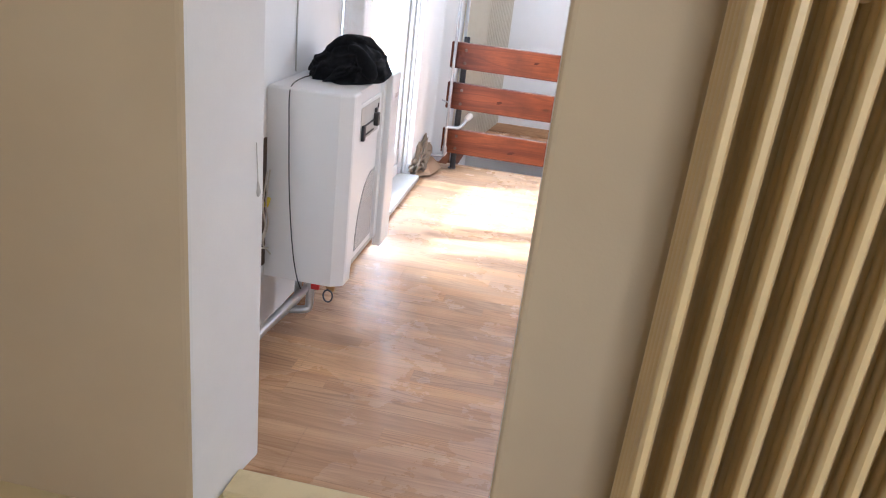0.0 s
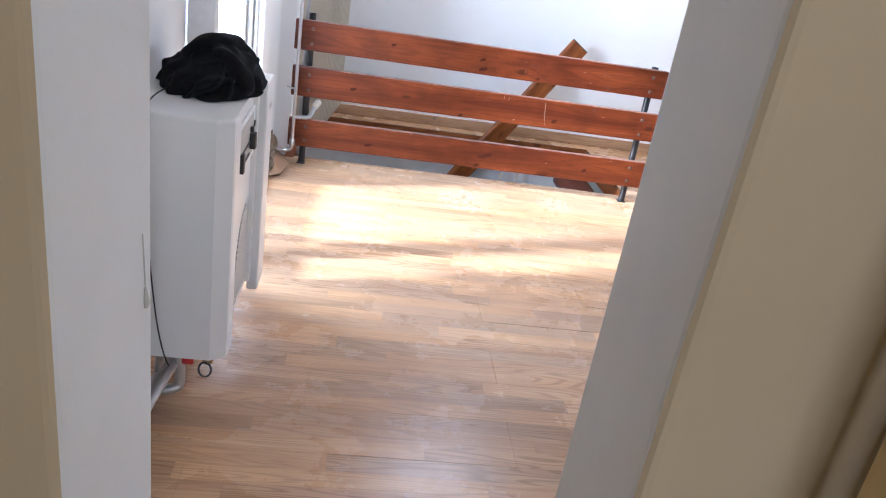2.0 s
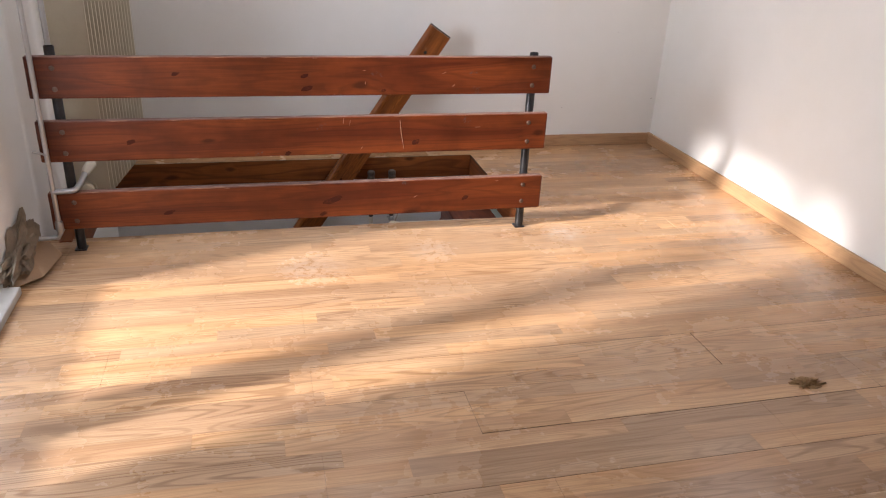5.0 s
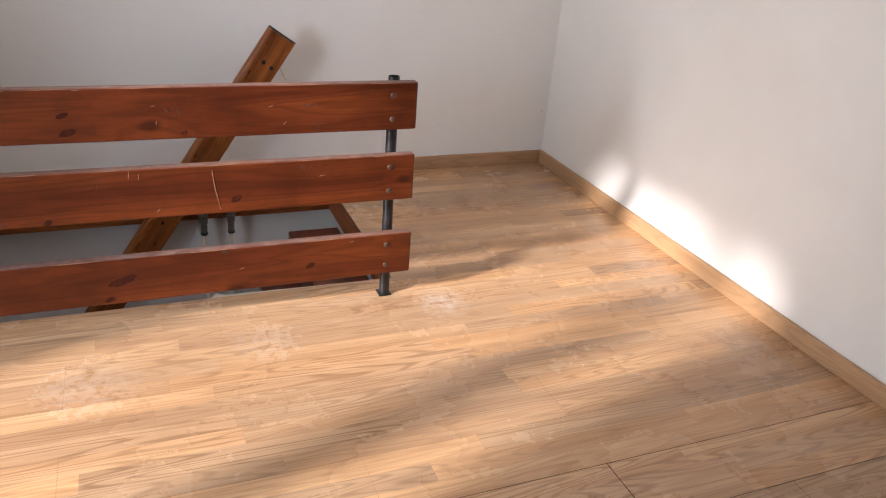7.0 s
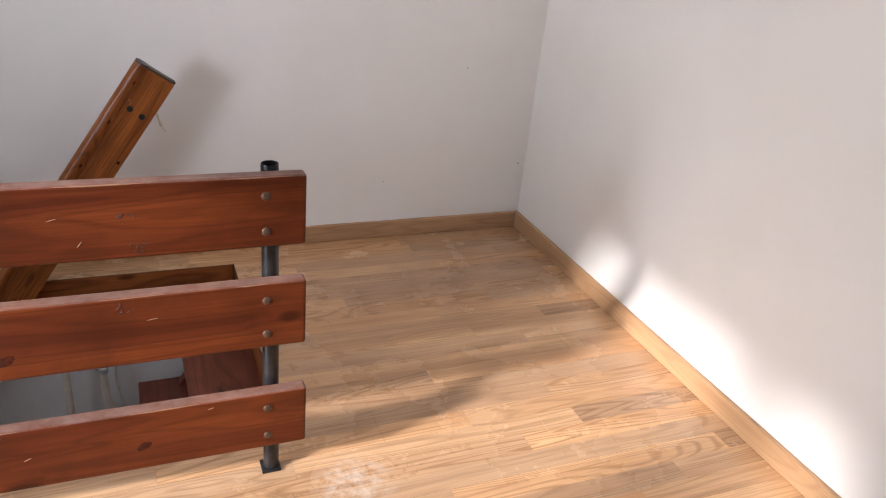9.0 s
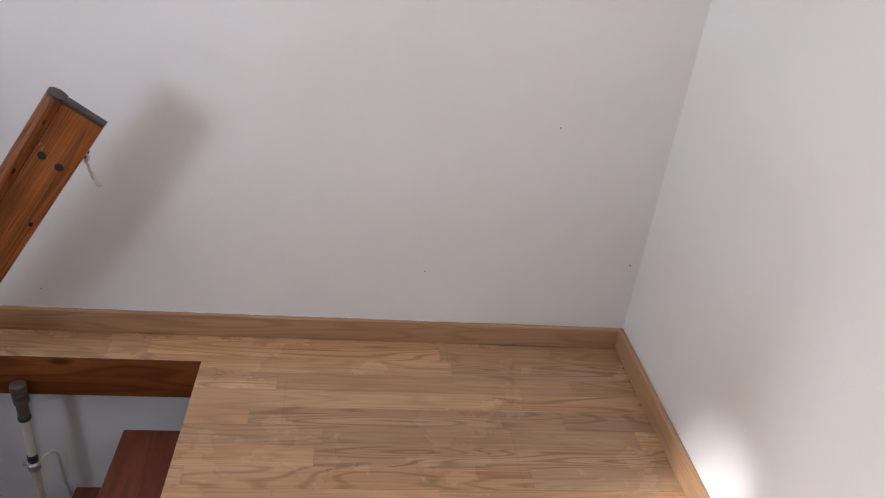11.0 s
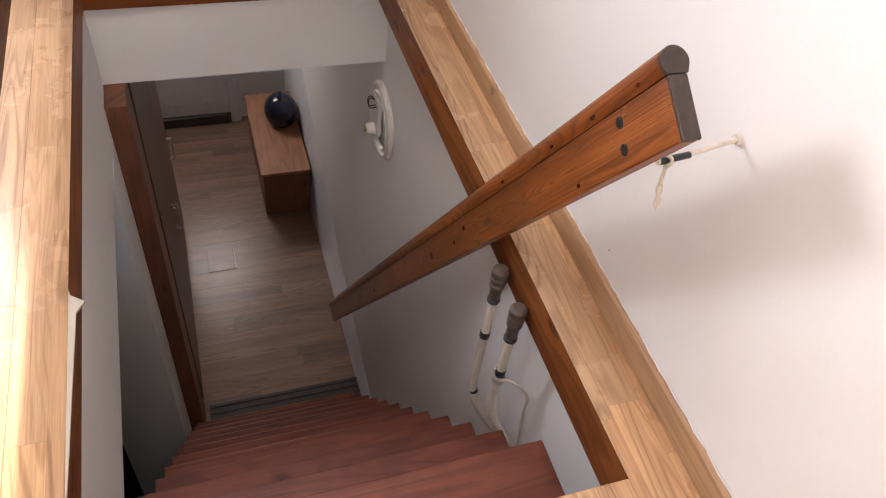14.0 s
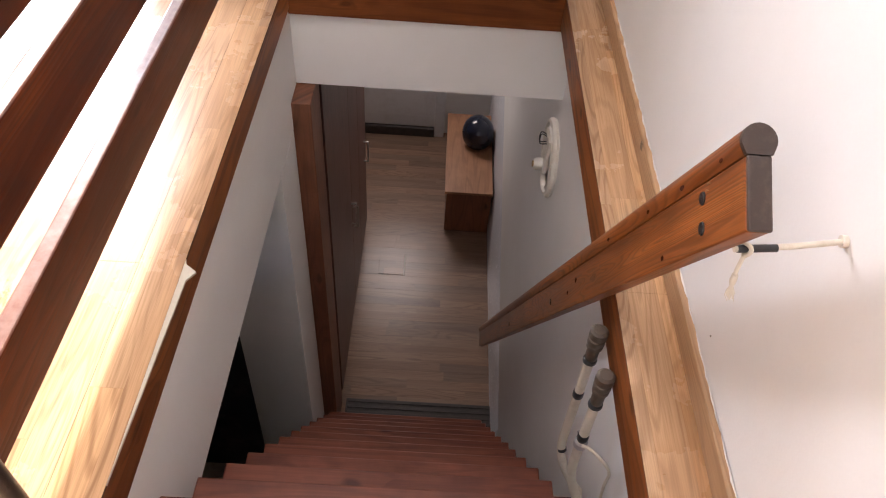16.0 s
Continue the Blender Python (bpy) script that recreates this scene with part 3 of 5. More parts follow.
# window
window = thing("window_1", (-0.40, 5.33, 0.1), "white-framed tall window with two panes", "window", kind=S)
FX0, FX1 = -0.45, -0.375
bm = box(FX0, FX1, 4.70, 4.765, 0.09, 1.80, 0.004)
part("stile", bm, M_FRAME, window)
part("casing", box(-0.374, -0.288, 4.758, 4.80, 0.031, 1.80, 0.006), M_FRAME, window)
part("stile", box(FX0, FX1, 5.87, 5.95, 0.09, 1.80, 0.004), M_FRAME, window)
part("mullion", box(FX0, FX1 + 0.02, 4.985, 5.115, 0.1, 1.79, 0.012), M_FRAME, window)
for a, b in ((4.767, 4.983), (5.117, 5.868)):
    part("bottom_rail", box(FX0, FX1, a, b, 0.09, 0.175, 0.004), M_FRAME, window)
    part("top_rail", box(FX0, FX1, a, b, 1.62, 1.80, 0.004), M_FRAME, window)
    pane = part("pane", box(-0.418, -0.410, a, b, 0.175, 1.62), M_GLASS, window)
    pane.visible_shadow = False
part("casing", box(-0.372, -0.350, 5.915, 5.951, 0.031, 1.80, 0.004), M_FRAME, window)
part("casing", box(-0.344, -0.330, 5.935, 5.951, 0.031, 1.80, 0.003), M_FRAME, window)
part("gasket", box(-0.3745, -0.3725, 5.900, 5.912, 0.176, 1.619), M_SILL, window, "grey rubber gasket")
part("outer_reveal", box(-0.62, -0.456, 5.944, 5.9515, 0.1, 1.79), M_OUTER, window, "outer reveal in beige stucco, darkened against the window lamp")
part("window_sill", box(-0.37, -0.245, 4.57, 5.95, 0.0, 0.03, 0.006), M_SILL, window, "grey stone sill strip at floor level")


# Added side window, never seen; it only gives the east fill an opening.
east_fill_window = thing("window_2_added", (EAST + 0.1, 6.0, 1.35), "white-framed side window, added out of view for fill light", "window", kind=S)
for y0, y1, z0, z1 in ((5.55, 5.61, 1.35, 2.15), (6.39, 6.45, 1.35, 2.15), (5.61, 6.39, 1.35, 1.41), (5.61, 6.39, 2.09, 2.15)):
    part("window_frame", box(EAST + 0.08, EAST + 0.14, y0, y1, z0, z1, 0.003), M_FRAME, east_fill_window)
pane = part("pane", box(EAST + 0.106, EAST + 0.112, 5.61, 6.39, 1.41, 2.09), M_GLASS, east_fill_window)
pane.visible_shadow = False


# Assumed roof window, made only to hold the overhead fill.
roof_fill_window = thing("window_3_added", (0.95, 6.58, TOP), "white-framed roof window, added unseen to brighten the stairwell", "window", kind=S)
for x0, x1, y0, y1 in ((0.5, 0.55, 6.20, 6.95), (1.35, 1.4, 6.20, 6.95), (0.55, 1.35, 6.20, 6.25), (0.55, 1.35, 6.90, 6.95)):
    part("window_frame", box(x0, x1, y0, y1, TOP + 0.06, TOP + 0.11, 0.003), M_FRAME, roof_fill_window)
pane = part("pane", box(0.55, 1.35, 6.25, 6.90, TOP + 0.08, TOP + 0.086), M_GLASS, roof_fill_window)
pane.visible_shadow = False


# ---- railing ----
KNOTS = ((0.759, 0.680, 0.013, 0.007), (0.766, 0.633, 0.018, 0.010), (1.192, 0.413, 0.014, 0.010), (0.687, 0.380, 0.010, 0.008), (0.853, 0.178, 0.034, 0.013), (0.818, 0.121, 0.013, 0.008), (1.413, 0.165, 0.013, 0.009), (0.226, 0.156, 0.016, 0.009), (0.30, 0.690, 0.012, 0.007), (0.12, 0.440, 0.014, 0.009), (1.060, 0.623, 0.008, 0.006))
DENTS = ((1.036, 0.686, 0.020, 0.011), (1.419, 0.685, 0.015, 0.009), (1.440, 0.622, 0.017, 0.012), (0.890, 0.378, 0.014, 0.008), (0.820, 0.485, 0.017, 0.012), (1.400, 0.500, 0.018, 0.009), (1.153, 0.242, 0.010, 0.006), (0.580, 0.382, 0.014, 0.008))


def knot_patch(kx, kz, wide, high):
    """A slightly raised oval with an uneven outline on the board's face."""
    bm = bmesh.new()
    hub = bm.verts.new((kx, 6.2561, kz))
    rings = []
    for f, y in ((0.45, 6.2562), (1.0, 6.2569)):
        ring = []
        for k in range(20):
            a = k * math.tau / 20
            w = f * (1 + 0.35 * noise.noise(Vector((math.cos(a) * 1.7 + kx * 31, math.sin(a) * 1.7, kz * 17))))
            along = wide * w * math.cos(a) * (1.35 if math.cos(a) > 0 else 1.0)
            ring.append(bm.verts.new((kx + along, y, kz + high * w * math.sin(a) + 0.25 * along)))
        rings.append(ring)
    for k in range(20):
        j = (k + 1) % 20
        bm.faces.new((hub, rings[0][k], rings[0][j]))
        bm.faces.new((rings[0][k], rings[1][k], rings[1][j], rings[0][j]))
    return bm


def dent_fibres(kx, kz, wide, high):
    """Short torn fibres round a bruise."""
    bm = None
    for k in range(9):
        x, z = kx + random.uniform(-wide, wide), kz + random.uniform(-high, high)
        dx, dz = random.uniform(-0.004, 0.004), random.uniform(-0.006, 0.006)
        bm = tube([(x - dx, 6.2569, z - dz), (x, 6.2564, z), (x + dx * 0.8, 6.2569, z + dz)], [0.0004, random.uniform(0.0006, 0.0012), 0.0004], 6, bm)
    return bm


def railing():
    r = thing("railing", (0.8, 6.30, 0), "red-brown stained board railing on black steel posts", "railing")
    for top, bot, x1 in ((0.752, 0.604, 1.746), (0.523, 0.370, 1.749), (0.252, 0.104, 1.753)):
        bm = box(-0.192, x1, 6.257, 6.290, bot, top, 0.006, None, 3)
        b = part("board", bm, M_RAIL, r, matrix=None)
        x = -0.05 + random.uniform(0.0, 0.2)
        while x < x1 - 0.12:
            long = random.uniform(0.03, 0.16)
            wear = tube([(x, 6.2585, top - 0.0022), (x + long * 0.3, 6.2580, top - 0.0026), (x + long * 0.7, 6.2582, top - 0.0022), (x + long, 6.2588, top - 0.0018)], [0.0004, random.uniform(0.0010, 0.0017), random.uniform(0.0008, 0.0015), 0.0004], 6)
            part("worn_edge", wear, M_NICK, b, "pale rubbed edge of the board")
            x += long + random.uniform(0.05, 0.30)
        for kx, kz, wide, high in KNOTS:
            if bot < kz < top:
                part("knot", knot_patch(kx, kz, wide, high), M_KNOT, b, "dark knot in the board", True)
        for kx, kz, wide, high in DENTS:
            if bot < kz < top:
                part("dent", dent_fibres(kx, kz, wide, high), M_DENT, b, "greyish bruised dent in the board")
        for px in (1.668, -0.105):
            for pz in (bot + 0.034, top - 0.04):
                h = bmesh.new()
                bmesh.ops.create_uvsphere(h, u_segments=12, v_segments=6, radius=0.0095)
                for v in h.verts:
                    v.co = Vector((px + v.co.x, 6.2568 + v.co.y * 0.3, pz + v.co.z))
                part("bolt", h, M_BOLT, b, "bronzed round bolt head", True)
    for px, high in ((1.684, 0.759), (-0.115, 0.78)):
        bm = tube([(px, 6.308, 0.0), (px, 6.308, high - 0.003), (px, 6.308, high)], [0.0175, 0.0175, 0.0168], 20, None, False)
        tube([(px, 6.308, high), (px, 6.308, high - 0.09)], 0.0138, 20, bm, False)
        lip = bmesh.new()
        bmesh.ops.create_circle(lip, segments=20, radius=0.0138, cap_ends=True, matrix=Matrix.Translation((px, 6.308, high - 0.09)))
        merge(bm, lip)
        post = part("post", bm, M_BLACK_STEEL, r, "black hollow steel pipe post", True)
        part("foot", box(px - 0.024, px + 0.02, 6.285, 6.33, 0.0, 0.006, 0.002), M_BLACK_STEEL, post)
    return r


railing()


# ---- handrail ----
def handrail():
    slope = math.atan2(1.49, 1.0)
    h = thing("handrail", (1.5, 7.315, 0.6), "orange-brown wooden stair handrail with a rounded top and dark end plate", "handrail")
    top = Vector((1.533, 7.312, 0.686))
    way = Vector((math.cos(slope), 0, math.sin(slope)))
    up = Vector((-math.sin(slope), 0, math.cos(slope)))
    # local axes: x back down the flight, y across, z square to the slope
    m = Matrix.Translation(top) @ Matrix(((way.x, 0, up.x, 0), (0, 1, 0, 0), (way.z, 0, up.z, 0), (0, 0, 0, 1)))
    long = 3.88
    board = part("board", box(-long, -0.004, -0.0255, 0.003, -0.059, 0.0300, 0.003, None, 3), M_HAND, h, matrix=m)
    bm = bmesh.new()
    profile = [(-0.0155, 0.0303)] + [(-0.0210 * math.cos(a), 0.0475 + 0.0210 * math.sin(a)) for a in [(k - 2) * math.pi / 12 for k in range(17)]] + [(0.0155, 0.0303)]
    rings = [[bm.verts.new((x, y - 0.0112, z)) for y, z in profile] for x in (-long, -long * 0.66, -long * 0.33, -0.004)]
    for a, b in zip(rings, rings[1:]):
        for i in range(len(profile)):
            j = (i + 1) % len(profile)
            bm.faces.new((a[i], a[j], b[j], b[i]))
    bm.faces.new(rings[0])
    bm.faces.new(rings[-1])
    part("top_rail", bm, M_HAND, h, "rounded wooden cap along the board", True, m)
    bm = box(-0.003, 0.004, -0.0258, 0.0033, -0.0595, 0.0299, 0.003)
    part("end_plate", bm, M_ENDCAP, h, "dark worn plate over the end", matrix=m)
    bm = bmesh.new()
    a = [bm.verts.new((-0.003, y - 0.0112, z)) for y, z in profile]
    b = [bm.verts.new((0.004, y - 0.0112, z)) for y, z in profile]
    for i in range(len(profile)):
        j = (i + 1) % len(profile)
        bm.faces.new((a[i], a[j], b[j], b[i]))
    bm.faces.new(a)
    bm.faces.new(b)
    part("end_cap", bm, M_ENDCAP, h, "dark rounded cap on the rail's end", True, m)
    for x, z in ((-0.135, 0.010), (-0.138, -0.030), (-1.3, -0.02), (-2.3, -0.02)):
        bm = tube([(x, -0.0275, z), (x, -0.0262, z), (x, -0.020, z)], [0.0085, 0.0095, 0.0095], 14)
        part("screw", bm, M_BLACK_STEEL, board, "sunken dark screw head", matrix=m)
    for x, y, z, size in ((-0.20, -0.0310, 0.042, 0.006), (-0.36, -0.0310, 0.041, 0.0045), (-0.62, -0.0310, 0.041, 0.0055), (-0.95, -0.0265, 0.0, 0.006), (-0.30, -0.0265, -0.045, 0.004), (-1.05, -0.0265, -0.02, 0.005), (-0.06, -0.0310, 0.041, 0.004)):
        bm = bmesh.new()
        bmesh.ops.create_icosphere(bm, subdivisions=3, radius=1.0)
        for v in bm.verts:
            f = 1 + 0.3 * noise.noise(v.co * 2.0 + Vector((x * 9, 0, 0)))
            v.co = Vector((x + v.co.x * size * 1.5 * f, y + v.co.y * 0.0006, z + v.co.z * size * f))
        part("knot", bm, M_KNOT, board, "dark knot in the rail", True, m)
    for x, z, wide in ((-0.52, -0.060, 0.022), (-0.60, -0.061, 0.010), (-0.86, -0.060, 0.012), (-1.25, -0.061, 0.010), (-0.118, 0.016, 0.006), (-0.112, 0.024, 0.004)):
        part("chip", tube([(x - wide, -0.0262, z), (x, -0.0268, z + 0.0012), (x + wide, -0.0262, z - 0.0006)], [0.0004, 0.0012, 0.0004], 6), M_PALECHIP, board, "pale splintered chip", matrix=m)
    # bracket into the wall
    bm = tube([(1.497, 7.468, 0.563), (1.508, 7.40, 0.560), (1.520, 7.318, 0.560)], 0.0042, 10)
    part("bracket_rod", bm, M_PIPE, h, "thin white-painted bracket rod", True)
    part("rod_sleeve", tube([(1.513, 7.375, 0.5595), (1.519, 7.322, 0.560)], 0.0054, 10), M_DARK, h, "black sleeve on the rod", True)
    part("wall_plate", tube([(1.497, 7.4695, 0.563), (1.497, 7.462, 0.563)], 0.0085, 12), M_PIPE, h, "", True)
    for k, x in enumerate((-0.42, -1.7)):
        p = m @ Vector((x, 0.0, -0.03))
        part("bracket_rod", tube([p, p + Vector((0, 0.045, 0))], 0.006, 8), M_PIPE, h, "", True)
    return h


handrail()
string = thing("string", (1.525, 7.33, 0.55), "short off-white string knotted round the bracket rod", "string")
part("cord", tube(curve_points([(1.520, 7.334, 0.552), (1.526, 7.331, 0.545), (1.529, 7.329, 0.534), (1.533, 7.328, 0.522)], 5), 0.0030, 8), M_ROPE, string, "", True)
part("loop", tube([(1.5195 + 0.0085 * math.cos(a), 7.334 + 0.003 * math.sin(2 * a), 0.560 + 0.0085 * math.sin(a)) for a in [k * math.tau / 16 for k in range(17)]], 0.003, 8, None, False), M_ROPE, string, "", True)
part("knot", tube([(1.533, 7.328, 0.527), (1.535, 7.3275, 0.518), (1.538, 7.327, 0.512)], [0.0042, 0.0050, 0.0036], 8), M_ROPE, string, "", True)
for k in range(9):
    part("strand", tube([(1.537, 7.327, 0.514), (1.541 + 0.0015 * (k % 3), 7.327 + 0.0012 * (k - 4), 0.503), (1.545 + 0.0022 * (k % 4), 7.327 + 0.0016 * (k - 4), 0.497 - 0.002 * (k % 3))], [0.0012, 0.0011, 0.0006], 6), M_ROPE, string, "", True)


# ---- stairs ----
def stairs():
    st = thing("staircase", (0.7, 6.87, LOW), "steep dark-red wooden staircase with worn treads", "staircase")
    for i in range(12):
        x, z = 1.543 - 0.145 * i, -0.200 - 0.213 * i
        if i == 0:
            part("tread", box(x, 1.775, 6.435, 7.300, z - 0.042, z, 0.005), M_TREAD, st)
        else:
            part("tread", box(x, x + 0.225, 6.435, 7.302 - 0.002 * (i % 3), z - 0.042, z, 0.005), M_TREAD, st)
        low = z - 0.213 + 0.0005 if i < 11 else LOW
        part("riser", box(x + 0.03, x + 0.048, 6.45, 7.285, low, z - 0.0425), M_TREAD, st)
    for y in (6.455, 7.245):
        bm = bmesh.new()
        pts = [(1.74, -0.245), (1.52, -0.245), (-0.12, -2.65), (-0.12, LOW), (0.06, LOW), (1.74, -0.50)]
        a = [bm.verts.new((px, y, pz)) for px, pz in pts]
        b = [bm.verts.new((px, y + 0.035, pz)) for px, pz in pts]
        for k in range(6):
            bm.faces.new((a[k], a[(k + 1) % 6], b[(k + 1) % 6], b[k]))
        bm.faces.new(a)
        bm.faces.new(b)
        bmesh.ops.translate(bm, verts=bm.verts, vec=(0.085, 0, -0.06))
        for v in bm.verts:
            v.co.z = max(v.co.z, LOW)
        part("stringer", bm, M_TREAD, st)
    return st


stairs()


# ---- column radiators ----
def column_radiator(name, base, count, pitch, depth, z0, z1, axis, mat, label, lobes=3, fat=0.36, ridged=0.58):
    """Columns stand side by side along axis (0: x, 1: y); depth lies across. base is the wall-side corner of the first column."""
    r = thing(name, base, label, "radiator")
    b = Vector(base)

    def at(along, across, z):
        return (b.x + along, b.y + across, b.z + z) if axis == 0 else (b.x + across, b.y + along, b.z + z)

    sign = 1 if depth > 0 else -1
    deep = abs(depth)
    for k in range(count):
        c = (k + 0.5) * pitch
        bm = bmesh.new()
        n = 6 * lobes
        side = [(1 - ridged + ridged * abs(math.sin(math.pi * lobes * i / n)) ** 0.7 if 0 < i < n else 0.42, i / n) for i in range(n + 1)]
        outline = [(h, d) for h, d in side] + [(-h, d) for h, d in reversed(side)]
        prev = None
        for z, f in ((z0 + 0.004, 0.45), (z0 + 0.03, 0.95), (z0 + 0.07, 0.82), ((z0 + z1) / 2, 0.80), (z1 - 0.07, 0.82), (z1 - 0.03, 0.98), (z1 - 0.004, 0.5)):
            shrink = 0.5 + 0.5 * min(1.0, f + 0.15)
            ring = [bm.verts.new(at(c + h * pitch * fat * f, sign * deep * (0.5 + (d - 0.5) * shrink), z)) for h, d in outline]
            if prev:
                for i in range(len(ring)):
                    k2 = (i + 1) % len(ring)
                    bm.faces.new((prev[i], prev[k2], ring[k2], ring[i]))
            else:
                bm.faces.new(ring)
            prev = ring
        bm.faces.new(prev)
        part("column", bm, mat, r, "", True)
    for z in (z0 + 0.05, z1 - 0.05):
        part("header", tube([at(0.006, sign * deep / 2, z), at(count * pitch - 0.006, sign * deep / 2, z)], 0.028, 14), mat, r, "", True)
        part("plug", tube([at(-0.004, sign * deep / 2, z), at(-0.022, sign * deep / 2, z), at(-0.026, sign * deep / 2, z)], [0.024, 0.024, 0.017], 12), mat, r, "", True)
    return r


entry_rad = column_radiator("radiator", (0.683, 2.905, 0.0), 20, 0.0445, -0.15, 0.10, 1.34, 0, M_CREAM, "cream-painted steel column radiator on the tan wall", 5, 0.26, 0.36)
for x in (0.85, 1.4):
    part("wall_bracket", box(x, x + 0.02, 2.88, 2.9555, 1.05, 1.09), M_CREAM, entry_rad)
part("vent_valve", tube(curve_points([(0.665, 2.83, 1.29), (0.652, 2.83, 1.292), (0.646, 2.83, 1.31), (0.650, 2.83, 1.34)], 4), 0.012, 10), M_CREAM, entry_rad, "", True)
room_rad = column_radiator("radiator", (-0.200, 6.62, 0.0), 15, 0.045, 0.160, 0.09, 1.30, 1, M_PALE, "pale cream column radiator beside the stair opening", 1, 0.25)
for z in (0.3, 1.1):
    part("wall_bracket", box(-0.30, -0.16, 6.93, 6.95, z, z + 0.03), M_PALE, room_rad)
room_rad.rotation_euler.z = -radians(7)

# pipes at the wall by the railing
pipe = thing("heating_pipe", (-0.166, 6.243, 0.0), "bare galvanised heating pipe rising up the wall", "pipe")
part("riser", tube(curve_points([(-0.285, 6.235, 0.082), (-0.205, 6.240, 0.080), (-0.172, 6.243, 0.088), (-0.166, 6.243, 0.125)], 5) + [(-0.166, 6.243, 0.8), (-0.166, 6.243, TOP)], 0.0088, 12), M_ZINC, pipe, "", True)
part("joint", tube([(-0.166, 6.243, 0.105), (-0.166, 6.243, 0.112), (-0.166, 6.243, 0.140), (-0.166, 6.243, 0.146)], [0.012, 0.0145, 0.0145, 0.012], 12), M_ZINC, pipe, "", True)
part("riser", tube([(-0.150, 6.45, 0.0), (-0.150, 6.45, TOP)], 0.010, 12), M_ZINC, pipe, "", True)
part("branch", tube(curve_points([(-0.166, 6.243, 0.262), (-0.125, 6.244, 0.264), (-0.095, 6.250, 0.266), (-0.082, 6.29, 0.275), (-0.072, 6.36, 0.295)], 5), 0.0105, 12), M_ZINC, pipe, "", True)
part("valve", tube([(-0.074, 6.35, 0.292), (-0.068, 6.385, 0.300), (-0.060, 6.43, 0.306), (-0.058, 6.44, 0.308)], [0.013, 0.019, 0.019, 0.012], 12), M_PIPE, pipe, "pale radiator valve", True)
part("clip", tube([(-0.212, 6.250, 0.414), (-0.19, 6.245, 0.410), (-0.160, 6.231, 0.408)], 0.0045, 8), M_ZINC, pipe, "", True)

# broken plaster and cardboard at the foot of the pier
bm = bmesh.new()
bmesh.ops.create_icosphere(bm, subdivisions=4, radius=1.0)
for v in bm.verts:
    d = v.co.normalized()
    f = 1 + 0.45 * noise.noise(d * 2.3) + 0.35 * noise.noise(d * 6.1) + 0.16 * noise.noise(d * 15)
    v.co = Vector((-0.290 + d.x * 0.045 * f, 6.13 + d.y * 0.18 * f, max(0.0, 0.06 + d.z * (0.10 + 0.05 * d.y) * f)))
single("broken_plaster", bm, M_RUBBLE, "crumbled brown plaster at the foot of the wall", "plaster", base=(-0.29, 6.16, 0))
bm = bmesh.new()
vs = [bm.verts.new(p) for p in ((-0.285, 5.98, 0.004), (-0.20, 6.05, 0.010), (-0.175, 6.25, 0.004), (-0.245, 6.30, 0.055), (-0.285, 6.2, 0.07))]
bm.faces.new((vs[0], vs[1], vs[4]))
bm.faces.new((vs[1], vs[2], vs[3]))
bm.faces.new((vs[1], vs[3], vs[4]))
ret = bmesh.ops.extrude_face_region(bm, geom=list(bm.faces))
bmesh.ops.translate(bm, verts=[e for e in ret["geom"] if isinstance(e, bmesh.types.BMVert)], vec=(0.002, -0.001, 0.004))
single("cardboard_scrap", bm, M_CARD, "torn brown cardboard scrap lying on the floor", "cardboard", base=(-0.22, 6.15, 0))


